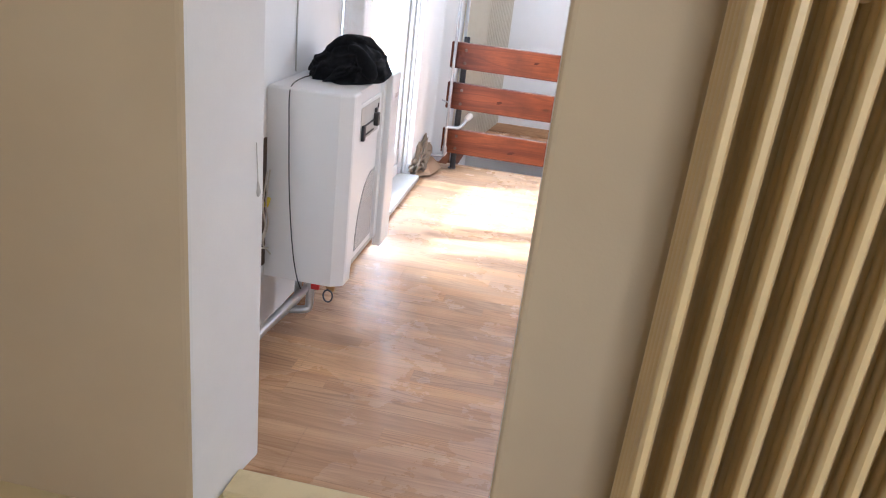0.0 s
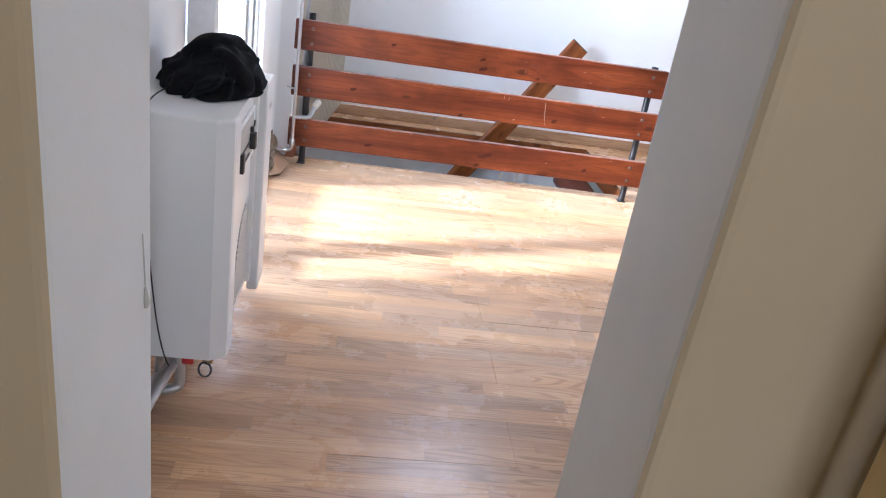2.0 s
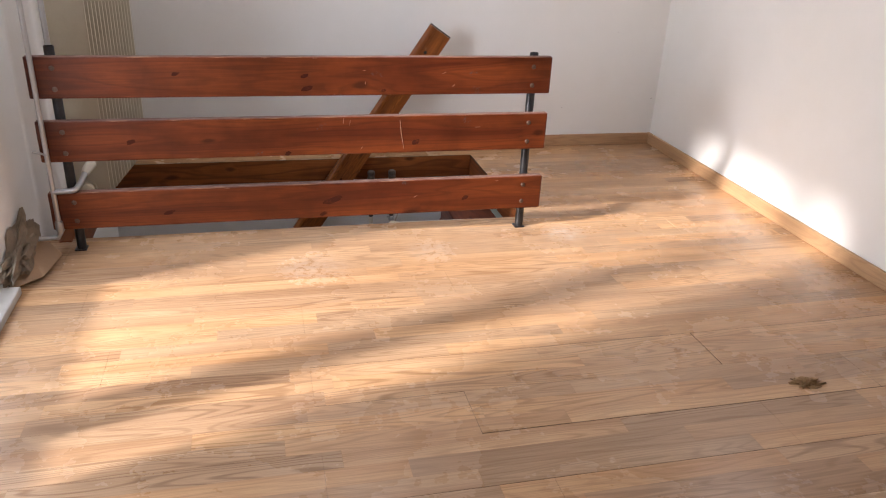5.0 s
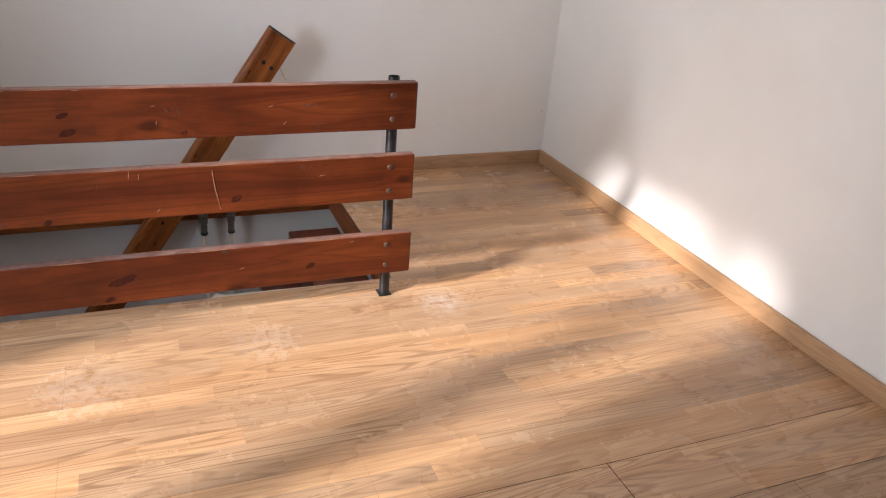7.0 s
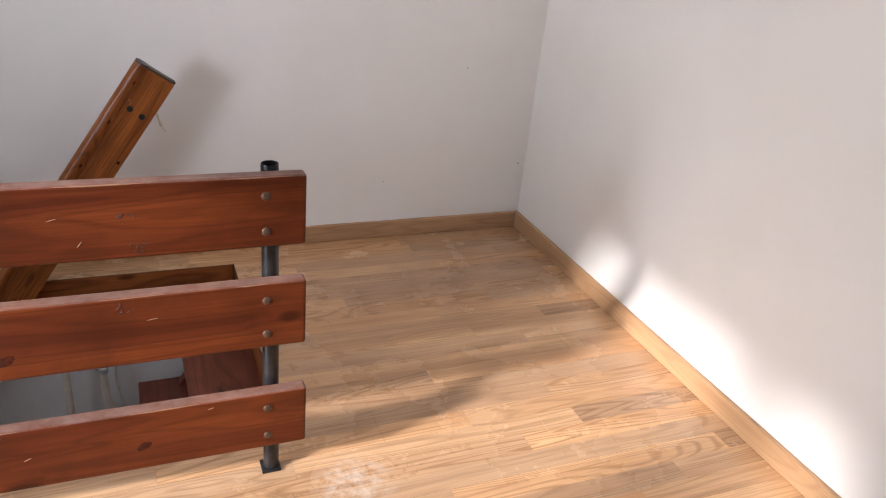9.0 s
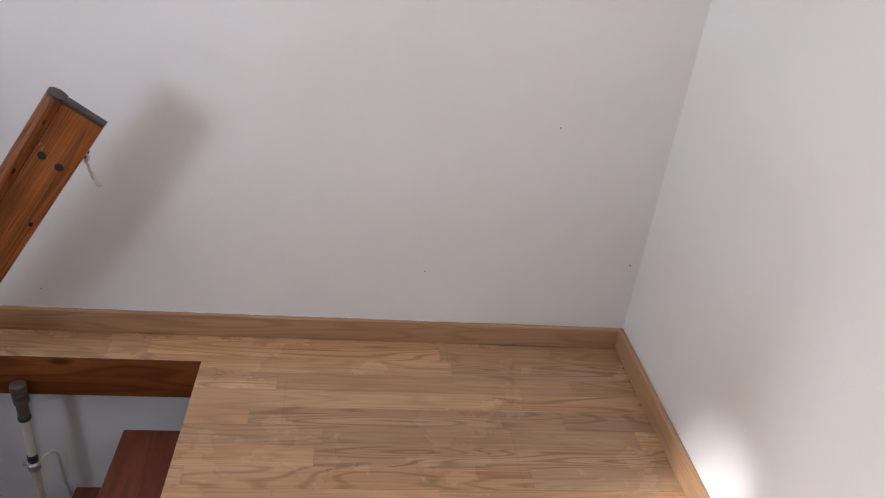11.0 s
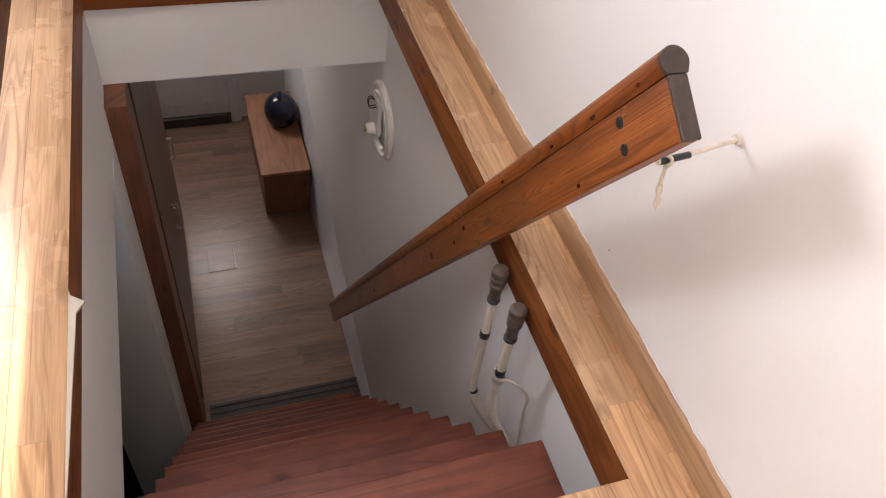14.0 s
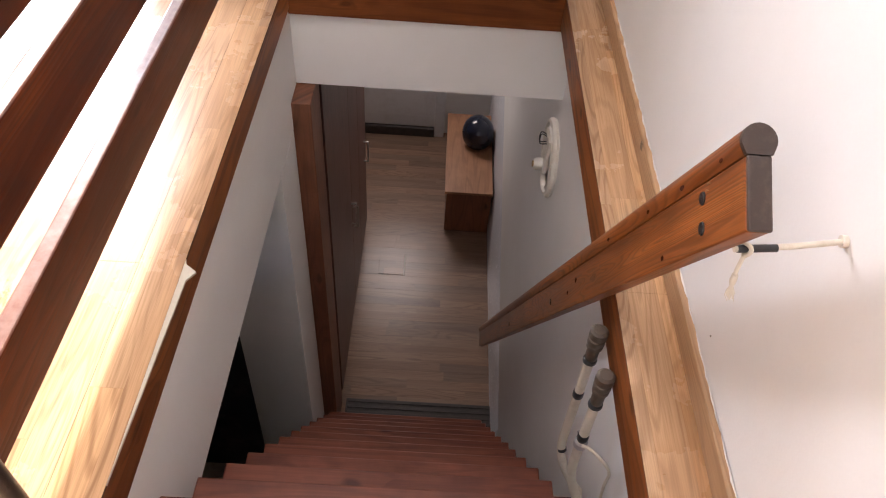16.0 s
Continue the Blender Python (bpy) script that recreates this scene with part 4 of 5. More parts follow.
# ---- wall convector ----
def convector():
    c = thing("convector_heater", (-0.235, 4.30, 0.20), "white boxy wall convector heater with a control panel", "heater")
    outline = [(WEST + 0.001, 4.035), (-0.140, 4.035), (-0.103, 4.058), (-0.100, 4.068), (-0.100, 4.125), (-0.116, 4.128), (-0.116, 4.408), (-0.104, 4.412), (-0.104, 4.56), (WEST + 0.001, 4.56)]
    bm = prism(outline, 0.235, 0.822)
    bmesh.ops.bevel(bm, geom=[e for e in bm.edges if all(v.co.z > 0.8 for v in e.verts)], offset=0.008, segments=3, profile=0.5, affect="EDGES")
    part("body", bm, M_HEATER, c)
    part("lower_skirt", prism([(WEST + 0.001, 4.036), (-0.141, 4.036), (-0.104, 4.060), (-0.101, 4.122), (-0.15, 4.125), (-0.15, 4.20), (WEST + 0.001, 4.20)], 0.192, 0.2345), M_HEATER, c)
    part("side_panel", box(-0.115, -0.082, 4.445, 4.565, 0.19, 0.829, 0.006), M_HEATER, c, "tall white end panel")
    panel = part("control_panel", box(-0.1155, -0.108, 4.140, 4.400, 0.640, 0.775, 0.003), M_HEATER, c, "recessed control panel")
    part("control_recess", box(-0.1078, -0.1068, 4.158, 4.372, 0.655, 0.763, 0.001), M_SILL, panel, "grey recessed field")
    for y0, y1, z0, z1, proud in ((4.166, 4.188, 0.655, 0.706, 0.010), (4.308, 4.332, 0.678, 0.722, 0.016), (4.312, 4.326, 0.723, 0.738, 0.009)):
        part("slider", box(-0.1067, -0.1065 + proud, y0, y1, z0, z1, 0.003), M_DARK, panel, "black slider block")
    for z in (0.664, 0.696):
        part("slider_bar", box(-0.1067, -0.1035, 4.1885, 4.3075, z, z + 0.006, 0.001), M_DARK, panel, "thin black bar")
    part("lever", tube([(-0.098, 4.322, 0.738), (-0.097, 4.323, 0.754)], 0.0022, 8), M_DARK, panel, "", True)
    # perforated field with an arched edge
    bm = bmesh.new()
    pts = [(4.40, 0.26)] + [(4.40 - 0.20 * math.sin(a) ** 0.8, 0.26 + 0.25 * math.cos(a)) for a in [k * math.pi / 16 for k in range(9)]]
    a = [bm.verts.new((-0.1158, y, z)) for y, z in pts]
    b = [bm.verts.new((-0.1130, y, z)) for y, z in pts]
    for i in range(len(pts)):
        j = (i + 1) % len(pts)
        bm.faces.new((a[i], a[j], b[j], b[i]))
    bm.faces.new(a)
    bm.faces.new(b)
    bmesh.ops.remove_doubles(bm, verts=bm.verts, dist=0.0005)
    part("grille", bm, M_PERF, c, "perforated white grille")
    part("badge", box(-0.0815, -0.0805, 4.49, 4.52, 0.745, 0.76), M_STEEL, c)
    return c


convector()
single("bare_plaster", box(WEST, WEST + 0.004, 3.86, 4.034, 0.235, 0.66), M_BARE, "bare dark brown plaster patch beside the heater", "wall", S)
pp = thing("connection_pipes", (-0.28, 3.95, 0.0), "bare metal pipes and valves under the heater", "pipes")
for k, (y, z) in enumerate(((3.60, 0.05), (3.58, 0.10), (3.62, 0.15))):
    part("pipe", tube(curve_points([(-0.33 + 0.03 * k, 3.42, z), (-0.32 + 0.035 * k, 3.9, z), (-0.30 + 0.035 * k, 4.12, z + 0.005), (-0.295 + 0.035 * k, 4.16, z + 0.03), (-0.295 + 0.035 * k, 4.165, 0.24)], 5), 0.0125, 12), M_ZINC, pp, "", True)
part("elbow", tube(curve_points([(-0.225, 4.08, 0.2345), (-0.222, 4.08, 0.10), (-0.235, 4.07, 0.075), (-0.30, 4.06, 0.07)], 4), 0.014, 12), M_ZINC, pp, "", True)
part("red_handle", box(-0.215, -0.185, 4.06, 4.075, 0.158, 0.180, 0.004), M_RED, pp, "red valve lever")
part("drain_valve", tube([(-0.155, 4.09, 0.195), (-0.155, 4.09, 0.165), (-0.150, 4.085, 0.150)], [0.014, 0.017, 0.010], 12), M_BRASS, pp, "brass drain valve", True)
part("ring", tube([(-0.158 + 0.016 * math.cos(a), 4.075, 0.138 + 0.022 * math.sin(a)) for a in [k * math.tau / 18 for k in range(19)]], 0.003, 8, None, False), M_DARK, pp, "black pull ring", True)
for k, (y, low) in enumerate(((3.985, 0.30), (4.008, 0.27))):
    part("wire", tube(curve_points([(-0.352, y + 0.02, 0.56), (-0.350, y - 0.012, 0.46), (-0.352, y + 0.012, 0.38), (-0.350, y - 0.03, 0.33), (-0.348, y + 0.03, low)], 6), 0.0028, 8), M_PIPE, pp, "loose white wire", True)
part("tape", tube([(-0.355, 4.006, 0.445), (-0.355, 4.028, 0.465)], 0.008, 10), M_YELLOW, pp, "yellow taped wire", True)


# ---- fleece garment and cable ----
def garment():
    bm = bmesh.new()
    bmesh.ops.create_icosphere(bm, subdivisions=6, radius=1.0)
    for v in bm.verts:
        d = v.co.normalized()
        q = d * 1.0 + Vector((3.1, 0.4, 1.7))
        bend = Vector((noise.noise(q * 1.1), noise.noise(q * 1.1 + Vector((5, 5, 5))), noise.noise(q * 1.1 + Vector((1, 8, 3)))))
        fold = math.exp(-(noise.noise(q * 1.45 + bend * 0.5) / 0.19) ** 2)
        crease = math.exp(-(noise.noise(q * 2.4 + bend * 0.6 + Vector((9, 2, 4))) / 0.17) ** 2)
        turn = math.atan2(d.y, d.x) + 0.45 * noise.noise(q * 1.6) + 0.5 * (1 - d.z)
        drape = 0.0
        for at, wide, tall in ((-2.9, 0.16, 0.9), (-2.25, 0.13, 1.0), (-1.75, 0.20, 0.8), (-1.15, 0.14, 1.0), (-0.55, 0.18, 0.9), (0.15, 0.15, 1.0), (0.8, 0.2, 0.8), (1.6, 0.2, 1.0), (2.4, 0.2, 0.9)):
            gap = (turn - at + math.pi) % math.tau - math.pi
            drape = max(drape, tall * math.exp(-(gap / wide) ** 2))
        drape *= min(1.0, max(0.0, 1.25 - abs(d.z) * 1.1))
        calm = 0.35 + 0.65 * min(1.0, max(0.0, (d.z + 0.05) / 0.35))
        f = 0.86 + calm * (0.09 * fold + 0.02 * crease) + 0.12 * drape + 0.12 * noise.noise(d * 0.9 + Vector((2, 7, 1)))
        z = d.z * f
        flare = 1.0 + 0.24 * max(0.0, 0.35 - d.z) ** 1.2
        x, y = d.x * f * flare, d.y * f * flare
        height = 0.116 * (z if z > 0 else z * 0.22) + 0.010 * d.y
        v.co = Vector((-0.214 + x * 0.128, 4.362 + y * 0.172, max(0.8235, 0.836 + height)))
    g = thing("fleece_garment", (-0.215, 4.365, 0.823), "crumpled black fleece garment lying on the heater", "garment")
    part("body", bm, M_FLEECE, g, "", True)
    rolls = (("sleeve", ((-0.225, 4.330, 0.925), (-0.175, 4.290, 0.915), (-0.135, 4.262, 0.888), (-0.118, 4.262, 0.858), (-0.122, 4.285, 0.842)), 0.026),
             ("hood", ((-0.275, 4.300, 0.895), (-0.245, 4.300, 0.925), (-0.205, 4.325, 0.938), (-0.165, 4.375, 0.930), (-0.130, 4.430, 0.895)), 0.024),
             ("cuff", ((-0.300, 4.250, 0.848), (-0.262, 4.232, 0.850), (-0.215, 4.228, 0.846), (-0.175, 4.232, 0.842)), 0.019))
    for name, points, thick in rolls:
        line = curve_points(points, 10)
        radii = [thick * (0.35 + 0.65 * math.sin(math.pi * min(1.0, max(0.0, (k + 1) / (len(line) + 1)))) ** 0.5) for k in range(len(line))]
        bm = tube(line, radii, 20)
        for v in bm.verts:
            q = v.co * 26.0
            v.co += Vector((noise.noise(q), noise.noise(q + Vector((3, 1, 7))), noise.noise(q + Vector((8, 5, 2))))) * 0.007
            v.co.z = max(v.co.z, 0.8242)
        part(name, bm, M_FLEECE, g, "", True)
    return g


garment()
bm = tube(curve_points([(-0.30, 4.26, 0.829), (-0.305, 4.16, 0.832), (-0.303, 4.07, 0.826), (-0.296, 4.026, 0.800), (-0.292, 4.021, 0.70), (-0.284, 4.020, 0.50), (-0.268, 4.020, 0.32), (-0.250, 4.024, 0.21), (-0.235, 4.05, 0.14)], 8), 0.0019, 8)
single("cable", bm, M_DARK, "thin black cable hanging down the heater's side", "cable", smooth=True, base=(-0.29, 4.02, 0.14))
bm = tube([(WEST + 0.003, 4.26, 0.83), (WEST + 0.003, 4.258, 1.4), (WEST + 0.003, 4.26, TOP)], 0.0028, 8)
single("wall_cable", bm, M_SILL, "pale cable running up the wall", "cable", smooth=True, base=(WEST, 4.26, 0.83))

# ---- stairwell fittings ----
for x, drop, label in ((1.174, -0.57, "cream-painted pipe stub with a grey-brown cap"), (1.291, -0.475, "cream-painted pipe stub with a cap and clamp")):
    pt = thing("capped_pipe", (x, 7.318, drop), label, "pipe", "capped pipes in the stairwell")
    y = 7.318
    part("tube", tube([(x, y, -0.180)] + curve_points([(x, y, drop + 0.08), (x + 0.003, y + 0.001, drop), (x + 0.020, y + 0.012, drop - 0.06), (x + 0.036, y + 0.046, drop - 0.135), (x + 0.046, 7.412, drop - 0.215)], 6), 0.0118, 14), M_PIPE, pt, "", True)
    part("collar", tube([(x, y, -0.190), (x, y, -0.187), (x, y, -0.179), (x, y, -0.176)], [0.0135, 0.0165, 0.0165, 0.0135], 16), M_DARK, pt, "black collar", True)
    part("cap", tube([(x, y, -0.176), (x, y, -0.172), (x, y, -0.138), (x, y, -0.134), (x, y, -0.130), (x, y, -0.122), (x, y, -0.118), (x, y, -0.114), (x, y, -0.100), (x, y, -0.096), (x, y, -0.092), (x, y, -0.074), (x, y, -0.068)], [0.0125, 0.0145, 0.0145, 0.0125, 0.0188, 0.0188, 0.0150, 0.0198, 0.0198, 0.0160, 0.0208, 0.0202, 0.014], 18), M_CAP, pt, "ridged grey-brown screw cap", True)
    part("mark", tube([(x, y, -0.312), (x, y, -0.316), (x, y, -0.334), (x, y, -0.338)], [0.012, 0.0135, 0.0135, 0.012], 14), M_DARK, pt, "dark band on the pipe", True)
    if x < 1.2:
        part("mark", tube([(x + 0.006, y + 0.003, drop - 0.012), (x + 0.009, y + 0.005, drop - 0.020)], 0.0126, 14), M_DARK, pt, "dark band on the pipe", True)
    else:
        part("clamp", tube([(x, y, -0.342), (x, y, -0.346), (x, y, -0.364), (x, y, -0.368)], [0.013, 0.0165, 0.0165, 0.013], 14), M_ZINC, pt, "metal pipe clamp", True)
        part("clamp_screw", tube([(x - 0.026, y - 0.004, -0.345), (x - 0.012, y, -0.350)], 0.0045, 8), M_ZINC, pt, "", True)
        part("clamp_arm", tube(curve_points([(x + 0.010, y, -0.352), (x + 0.030, y + 0.010, -0.325), (x + 0.045, y + 0.040, -0.345), (x + 0.034, 7.398, -0.43), (x + 0.036, 7.399, -0.50), (x + 0.062, 7.400, -0.65)], 5), 0.0038, 8), M_PIPE, pt, "thin cream rod bent down along the wall", True)

lampb = thing("wall_lamp", (-0.165, 7.40, -0.69), "round white wall lamp base without its shade", "lamp")
ring = bmesh.new()
prof = [(0.0, 0.0), (0.142, 0.0), (0.146, 0.010), (0.140, 0.022), (0.128, 0.026), (0.120, 0.018), (0.112, 0.018), (0.106, 0.026), (0.098, 0.014), (0.0, 0.012)]
prev = None
for k in range(40):
    a = k * math.tau / 40
    cur = [ring.verts.new((-0.150 + 1.1 * r * math.cos(a), 7.4045 - d, -0.685 + 1.1 * r * math.sin(a))) for r, d in prof[1:-1]]
    if prev:
        for i in range(len(cur) - 1):
            ring.faces.new((prev[i], prev[i + 1], cur[i + 1], cur[i]))
    else:
        first = cur
    prev = cur
for i in range(len(first) - 1):
    ring.faces.new((prev[i], prev[i + 1], first[i + 1], first[i]))
part("base_ring", ring, M_LAMP, lampb, "", True)
part("holder", tube([(-0.185, 7.40, -0.75), (-0.185, 7.352, -0.75), (-0.185, 7.340, -0.75)], [0.026, 0.026, 0.020], 16), M_LAMP, lampb, "lamp holder", True)
part("socket", tube([(-0.185, 7.3405, -0.75), (-0.185, 7.335, -0.75)], 0.013, 12), M_BRASS, lampb, "", True)
part("plate", box(-0.235, -0.135, 7.375, 7.3905, -0.76, -0.60, 0.004), M_LAMP, lampb)
for dx in (0.0, 0.014):
    part("wire", tube(curve_points([(-0.20 + dx, 7.39, -0.62), (-0.215 + dx, 7.355, -0.61), (-0.195 + dx, 7.35, -0.64), (-0.18 + dx, 7.375, -0.63)], 4), 0.0025, 6), M_DARK, lampb, "", True)



# ---- lower hall ----
def wardrobe():
    w = thing("wardrobe", (-0.95, 6.2, LOW), "tall brown veneered wardrobe with steel bar handles", "wardrobe")
    part("body", box(-1.75, -0.26, 5.88, 6.460, LOW + 0.0, -0.435), M_WARD, w)
    part("side_frame", box(-0.258, -0.06, 5.9, 6.475, LOW, -0.435, 0.003), M_WARDF, w, "reddish-brown filler panel")
    for a, b, hx, hz in ((-0.99, -0.275, -0.955, -1.86), (-1.36, -0.994, -1.035, -1.96), (-1.748, -1.364, -1.64, -1.96)):
        d = part("door", box(a, b, 6.4605, 6.480, LOW + 0.09, -0.45, 0.002), M_WARD, w)
        bm = tube(curve_points([(hx, 6.480, hz - 0.08), (hx, 6.505, hz - 0.08), (hx, 6.508, hz - 0.07)], 3), 0.005, 8)
        tube([(hx, 6.508, hz - 0.085), (hx, 6.508, hz + 0.085)], 0.005, 8, bm)
        tube([(hx, 6.480, hz + 0.08), (hx, 6.508, hz + 0.08)], 0.005, 8, bm)
        part("handle", bm, M_STEEL, d, "steel bar handle", True)
    return w


wardrobe()
bench = thing("low_cabinet", (-2.17, 7.19, LOW), "low brown cabinet with a lighter wooden top", "cabinet")
part("body", box(-2.61, -1.735, 7.045, 7.362, LOW + 0.02, -2.365, 0.002), M_WARDF, bench)
part("plinth", box(-2.60, -1.75, 7.06, 7.36, LOW, LOW + 0.02), M_WARD, bench)
part("top", box(-2.625, -1.72, 7.030, 7.368, -2.3648, -2.342, 0.003), M_BENCH, bench, "light brown wooden top")

bm = bmesh.new()
bmesh.ops.create_uvsphere(bm, u_segments=32, v_segments=20, radius=0.128)
for v in bm.verts:
    v.co = Vector((v.co.x * 1.06, v.co.y * 0.93, max(-0.105, v.co.z)))
    if v.co.x > 0.07 and -0.05 < v.co.z < 0.045:
        v.co.x -= 0.012
bmesh.ops.translate(bm, verts=bm.verts, vec=(-2.27, 7.255, -2.2365))
single("helmet", bm, M_HELMET, "glossy dark blue helmet resting on the low cabinet", "helmet", smooth=True, base=(-2.27, 7.255, -2.342))

mat_base = thing("stair_threshold", (-0.16, 6.94, LOW), "dark ribbed threshold strip at the foot of the stairs", "threshold")
part("strip", box(-0.27, -0.06, 6.50, 7.40, LOW - 0.001, LOW + 0.010, 0.002), M_STRIP, mat_base)
for k in range(5):
    part("rib", box(-0.262 + 0.04 * k, -0.244 + 0.04 * k, 6.51, 7.395, LOW + 0.0102, LOW + 0.017, 0.002), M_STRIP, mat_base)
door = thing("door_1", (-2.89, 6.65, LOW), "white panelled door at the end of the hall", "door", kind=S)
part("leaf", box(-2.895, -2.855, 6.25, 6.93, LOW + 0.09, -0.75, 0.003), M_DOORW, door)
part("panel", box(-2.8545, -2.846, 6.33, 6.85, LOW + 0.20, -1.75, 0.006), M_DOORW, door)
# Glazing is assumed here, as a place for the hall fill.
part("pane", box(-2.854, -2.850, 6.30, 6.88, -1.64, -0.80), M_GLASS, door, "assumed glazed upper half, unseen, behind the fill lamp")
part("door_frame", box(-2.8995, -2.84, 6.932, 7.01, LOW, -0.66, 0.004), M_DOORW, door)
part("kick_strip", box(-2.8995, -2.83, 6.25, 6.93, LOW, LOW + 0.085, 0.004), M_STRIP, door, "dark threshold strip")
hatch = thing("floor_plate", (-1.38, 6.68, LOW), "small pale floor plate set in the hall floor", "floor plate")
part("plate", box(-1.475, -1.285, 6.60, 6.775, LOW - 0.001, LOW + 0.004, 0.001), M_LOWER, hatch)
part("rim", box(-1.475, -1.285, 6.776, 6.782, LOW - 0.001, LOW + 0.006, 0.001), M_PALE, hatch)

# ---- small marks ----
for x, z in ((1.322, 0.123), (2.32, 0.229), (2.62, 0.662)):
    single("wall_nail", tube([(x, NORTH - 0.002, z), (x, NORTH + 0.001, z)], 0.0017, 8), M_SPECK, "tiny dark nail remaining in the white wall", "nail", base=(x, NORTH, z), group="nails in the wall")
single("wall_nail", tube([(EAST - 0.03, NORTH - 0.003, 0.278), (EAST - 0.03, NORTH + 0.001, 0.278)], 0.0024, 8), M_SPECK, "tiny dark nail remaining in the white wall", "nail", base=(EAST - 0.03, NORTH, 0.278), group="nails in the wall")
bm = bmesh.new()
bmesh.ops.create_icosphere(bm, subdivisions=4, radius=1.0)
for v in bm.verts:
    d = v.co.normalized()
    f = 0.8 + 0.8 * noise.noise(d * 2.6) + 0.6 * noise.noise(d * 7)
    v.co = Vector((2.175 + d.x * 0.05 * f, 4.985 + d.y * 0.030 * f, max(0.0005, d.z * 0.010 * (0.2 + abs(f + 1.5 * noise.noise(d * 11))))))
single("floor_damage", bm, M_CRUMB, "crumbled brown damaged spot in the laminate", "damage", base=(2.175, 4.985, 0))
single("wall_scratch", merge(tube(curve_points([(-0.1135, 3.367, 0.835), (-0.1132, 3.372, 0.79), (-0.1128, 3.376, 0.755), (-0.1128, 3.377, 0.735)], 4), 0.0012, 6), tube([(-0.1128, 3.377, 0.745), (-0.1126, 3.379, 0.72), (-0.1126, 3.378, 0.71)], [0.002, 0.006, 0.003], 8)), M_SILL, "thin grey scratch with a chipped spot on the reveal", "scratch", base=(-0.113, 3.373, 0.71))
bm = bmesh.new()
for k in range(40):
    x = 0.1 + k * 0.06 + random.uniform(-0.02, 0.02)
    w = random.uniform(0.02, 0.05)
    t0 = random.uniform(0.0012, 0.0028)
    tube([(x - w, NORTH - 0.002, 0.0685), (x, NORTH - 0.004, 0.0690), (x + w, NORTH - 0.002, 0.0685)], [0.0008, t0, 0.0008], 6, bm)
single("caulk", bm, M_WHITE, "uneven white paint bead along the skirting's top", "caulk", S)
bm = bmesh.new()
bmesh.ops.create_icosphere(bm, subdivisions=3, radius=1.0)
for v in bm.verts:
    d = v.co.normalized()
    f = 0.8 + 0.6 * noise.noise(d * 3)
    v.co = Vector((0.675 + d.x * 0.014 * f, NORTH - 0.016 + d.y * 0.003 * f, 0.052 + d.z * 0.012 * f))
single("plaster_chip", bm, M_RUBBLE, "small chipped plaster spot on the skirting board", "chip", base=(0.675, NORTH - 0.016, 0.052))
bm = tube([(1.128, 6.2565, 0.372 + 0.135), (1.134, 6.2565, 0.372 + 0.08), (1.147, 6.2565, 0.372 + 0.012)], [0.0009, 0.0013, 0.0006], 6)
single("board_scratch", bm, M_NICK, "pale scratch across the stained railing board", "scratch", base=(1.135, 6.2565, 0.372))
for x, z, dx, dz in ((0.62, 0.748, 0.030, 0.0), (0.80, 0.747, 0.018, 0.0), (0.985, 0.700, 0.012, 0.001), (0.99, 0.652, 0.002, 0.012), (1.30, 0.690, 0.016, 0.004), (1.34, 0.640, 0.008, 0.010), (0.905, 0.505, 0.002, 0.022), (0.93, 0.498, 0.003, 0.020), (0.975, 0.395, 0.010, 0.010), (1.45, 0.470, 0.020, 0.003), (0.45, 0.247, 0.022, 0.0), (1.20, 0.180, 0.014, 0.006), (1.55, 0.235, 0.012, 0.003)):
    bm = tube([(x - dx / 2, 6.2566, z - dz / 2), (x, 6.2564, z), (x + dx / 2, 6.2566, z + dz / 2)], [0.0005, 0.0011, 0.0005], 6)
    single("board_scratch", bm, M_NICK, "short pale nick in the stained railing board", "scratch", base=(x, 6.2565, z), group="nicks in the railing boards")
# torn laminate lip over the trimmer
bm = bmesh.new()
pts = [(1.62, 0.0), (1.50, 0.004), (1.36, 0.008), (1.24, 0.012), (1.16, 0.014), (1.135, 0.030), (1.115, 0.004), (1.10, 0.0)]
a = [bm.verts.new((x, WELL[2] + o, -0.001)) for x, o in pts]
b = [bm.verts.new((x, WELL[2] - 0.004, -0.001)) for x, o in pts]
for i in range(len(pts) - 1):
    bm.faces.new((a[i], a[i + 1], b[i + 1], b[i]))
ret = bmesh.ops.extrude_face_region(bm, geom=list(bm.faces))
bmesh.ops.translate(bm, verts=[e for e in ret["geom"] if isinstance(e, bmesh.types.BMVert)], vec=(0, 0, -0.006))
single("laminate_lip", bm, M_PALE, "torn pale underlay lip along the laminate edge", "underlay", base=(1.36, WELL[2], 0))


# ---- floor boards, last ----
shared = {}


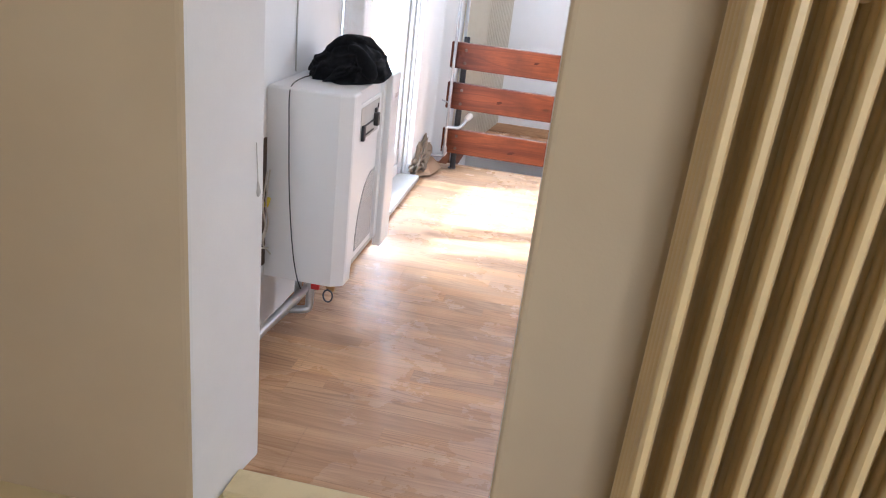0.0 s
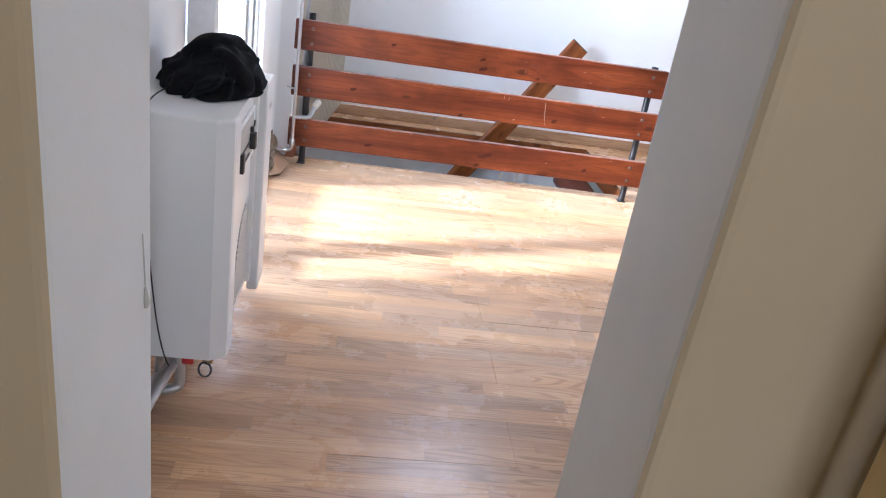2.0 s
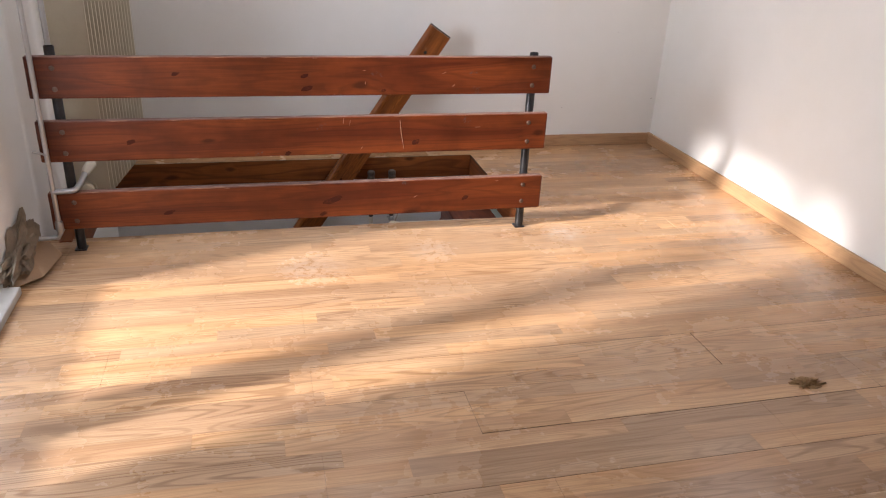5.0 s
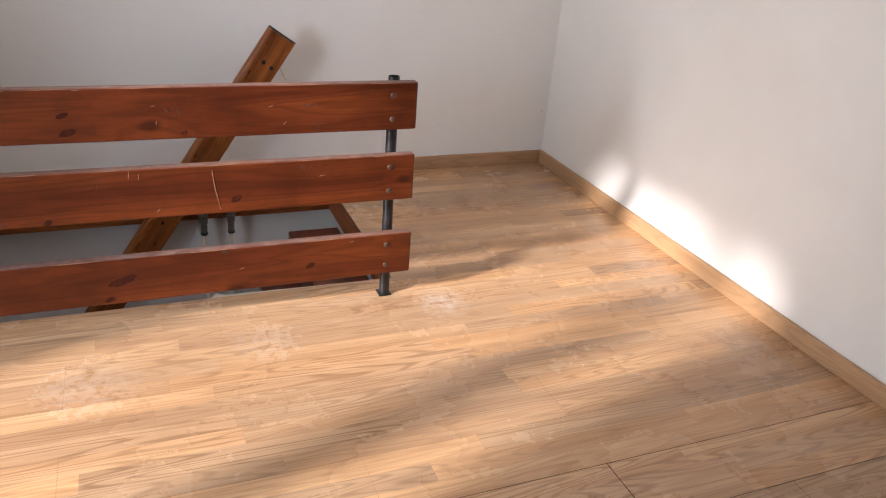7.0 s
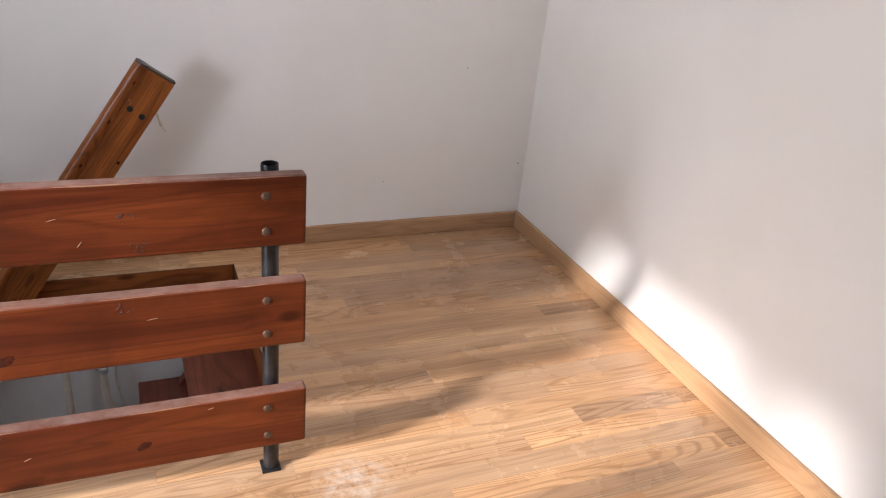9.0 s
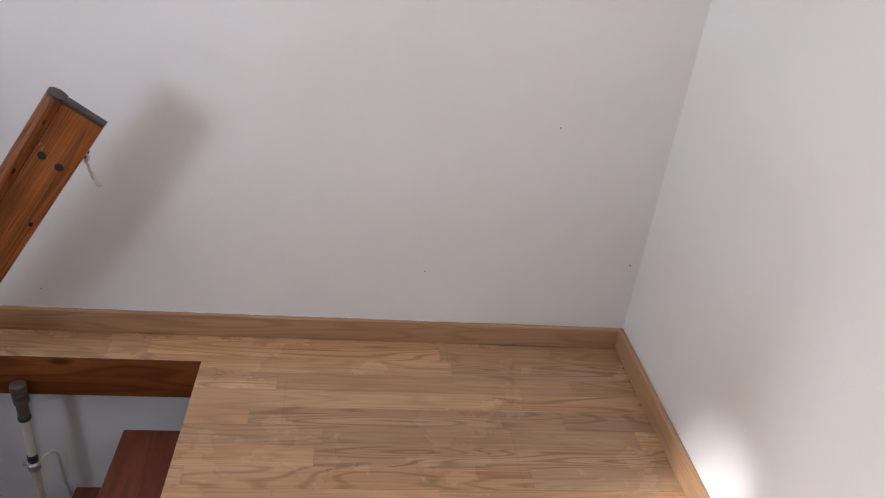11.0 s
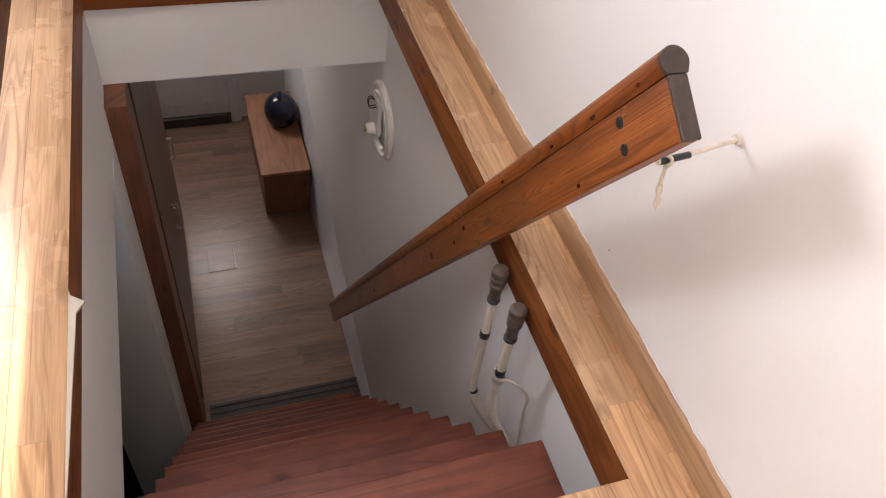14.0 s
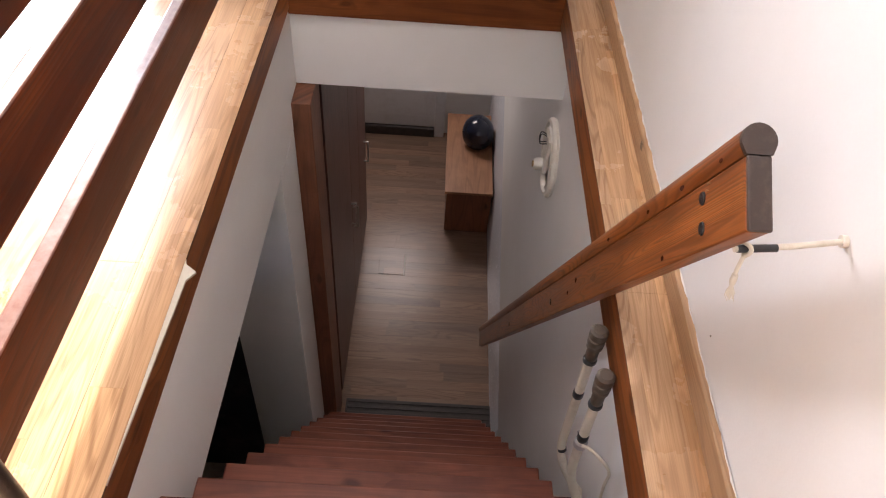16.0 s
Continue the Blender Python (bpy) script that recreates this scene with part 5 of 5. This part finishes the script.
def plank(parent, mat, x0, x1, y0, y1, z, thick, gap=0.00012, end_gap=0.00012):
    key = (round(x1 - x0, 4), round(y1 - y0, 4), mat.name, gap, end_gap)
    if key not in shared:
        hx, hy = (x1 - x0) / 2 - end_gap, (y1 - y0) / 2 - gap
        e = 0.0004
        bm = bmesh.new()
        low = [bm.verts.new((sx * hx, sy * hy, -thick)) for sx, sy in ((-1, -1), (1, -1), (1, 1), (-1, 1))]
        mid = [bm.verts.new((sx * hx, sy * hy, -e)) for sx, sy in ((-1, -1), (1, -1), (1, 1), (-1, 1))]
        top = [bm.verts.new((sx * (hx - e), sy * (hy - e), 0)) for sx, sy in ((-1, -1), (1, -1), (1, 1), (-1, 1))]
        for a, b in ((low, mid), (mid, top)):
            for i in range(4):
                j = (i + 1) % 4
                bm.faces.new((a[i], a[j], b[j], b[i]))
        bm.faces.new(top)
        shared[key] = mesh_of("plank", bm, mat)
        shared[key].materials.append(M_CORE)
        for poly in shared[key].polygons:
            if abs(poly.normal.z) < 0.1:
                poly.material_index = 1
    ob = new("plank", shared[key])
    ob.parent = parent
    base = parent.location
    ob.location = ((x0 + x1) / 2 - base.x, (y0 + y1) / 2 - base.y, z - base.z)
    return ob


def cut(rect, hole):
    """What is left of a rectangle outside a hole, as rectangles."""
    x0, x1, y0, y1 = rect
    a0, a1, b0, b1 = hole
    if x1 <= a0 or x0 >= a1 or y1 <= b0 or y0 >= b1:
        return [rect]
    out = []
    if y0 < b0:
        out.append((x0, x1, y0, b0))
    if y1 > b1:
        out.append((x0, x1, b1, y1))
    m0, m1 = max(y0, b0), min(y1, b1)
    if x0 < a0:
        out.append((x0, a0, m0, m1))
    if x1 > a1:
        out.append((a1, x1, m0, m1))
    return out


W, L = 0.1975, 1.28
rows = range(math.floor((3.318 - 5.13) / W), math.ceil((NORTH - 5.13) / W))
for row in rows:
    y0, y1 = max(3.318, 5.13 + row * W), min(NORTH - 0.002, 5.13 + (row + 1) * W)
    if y1 - y0 < 0.01:
        continue
    start = 1.97 + (0 if row % 2 == 0 else 0.43 + 0.13 * ((row + 1) % 3))
    k0 = math.floor((WEST - start) / L)
    for k in range(k0, k0 + 5):
        x0, x1 = max(WEST if y1 < 5.95 else -0.29, start + k * L), min(EAST - 0.002, start + (k + 1) * L)
        if x1 - x0 < 0.02:
            continue
        for a0, a1, b0, b1 in cut((x0, x1, y0, y1), (-1.0, WELL[1], WELL[2], WELL[3])):
            if b1 - b0 > 0.004 and a1 - a0 > 0.01:
                lift = 0.0016 * ((row * 7 + k * 3) % 3) / 2 if 4.6 < y0 < 5.2 and x1 > 1.5 else 0.0
                plank(floor_base, M_FLOOR, a0, a1, b0, b1, lift, 0.0118, 0.0013 if row in (-1, 0) and x1 > 1.5 else 0.00012, 0.0024 if row == 0 and x0 > 1.9 else 0.0008 if row == -1 and x0 > 2.3 else 0.00012)
W2 = 0.13
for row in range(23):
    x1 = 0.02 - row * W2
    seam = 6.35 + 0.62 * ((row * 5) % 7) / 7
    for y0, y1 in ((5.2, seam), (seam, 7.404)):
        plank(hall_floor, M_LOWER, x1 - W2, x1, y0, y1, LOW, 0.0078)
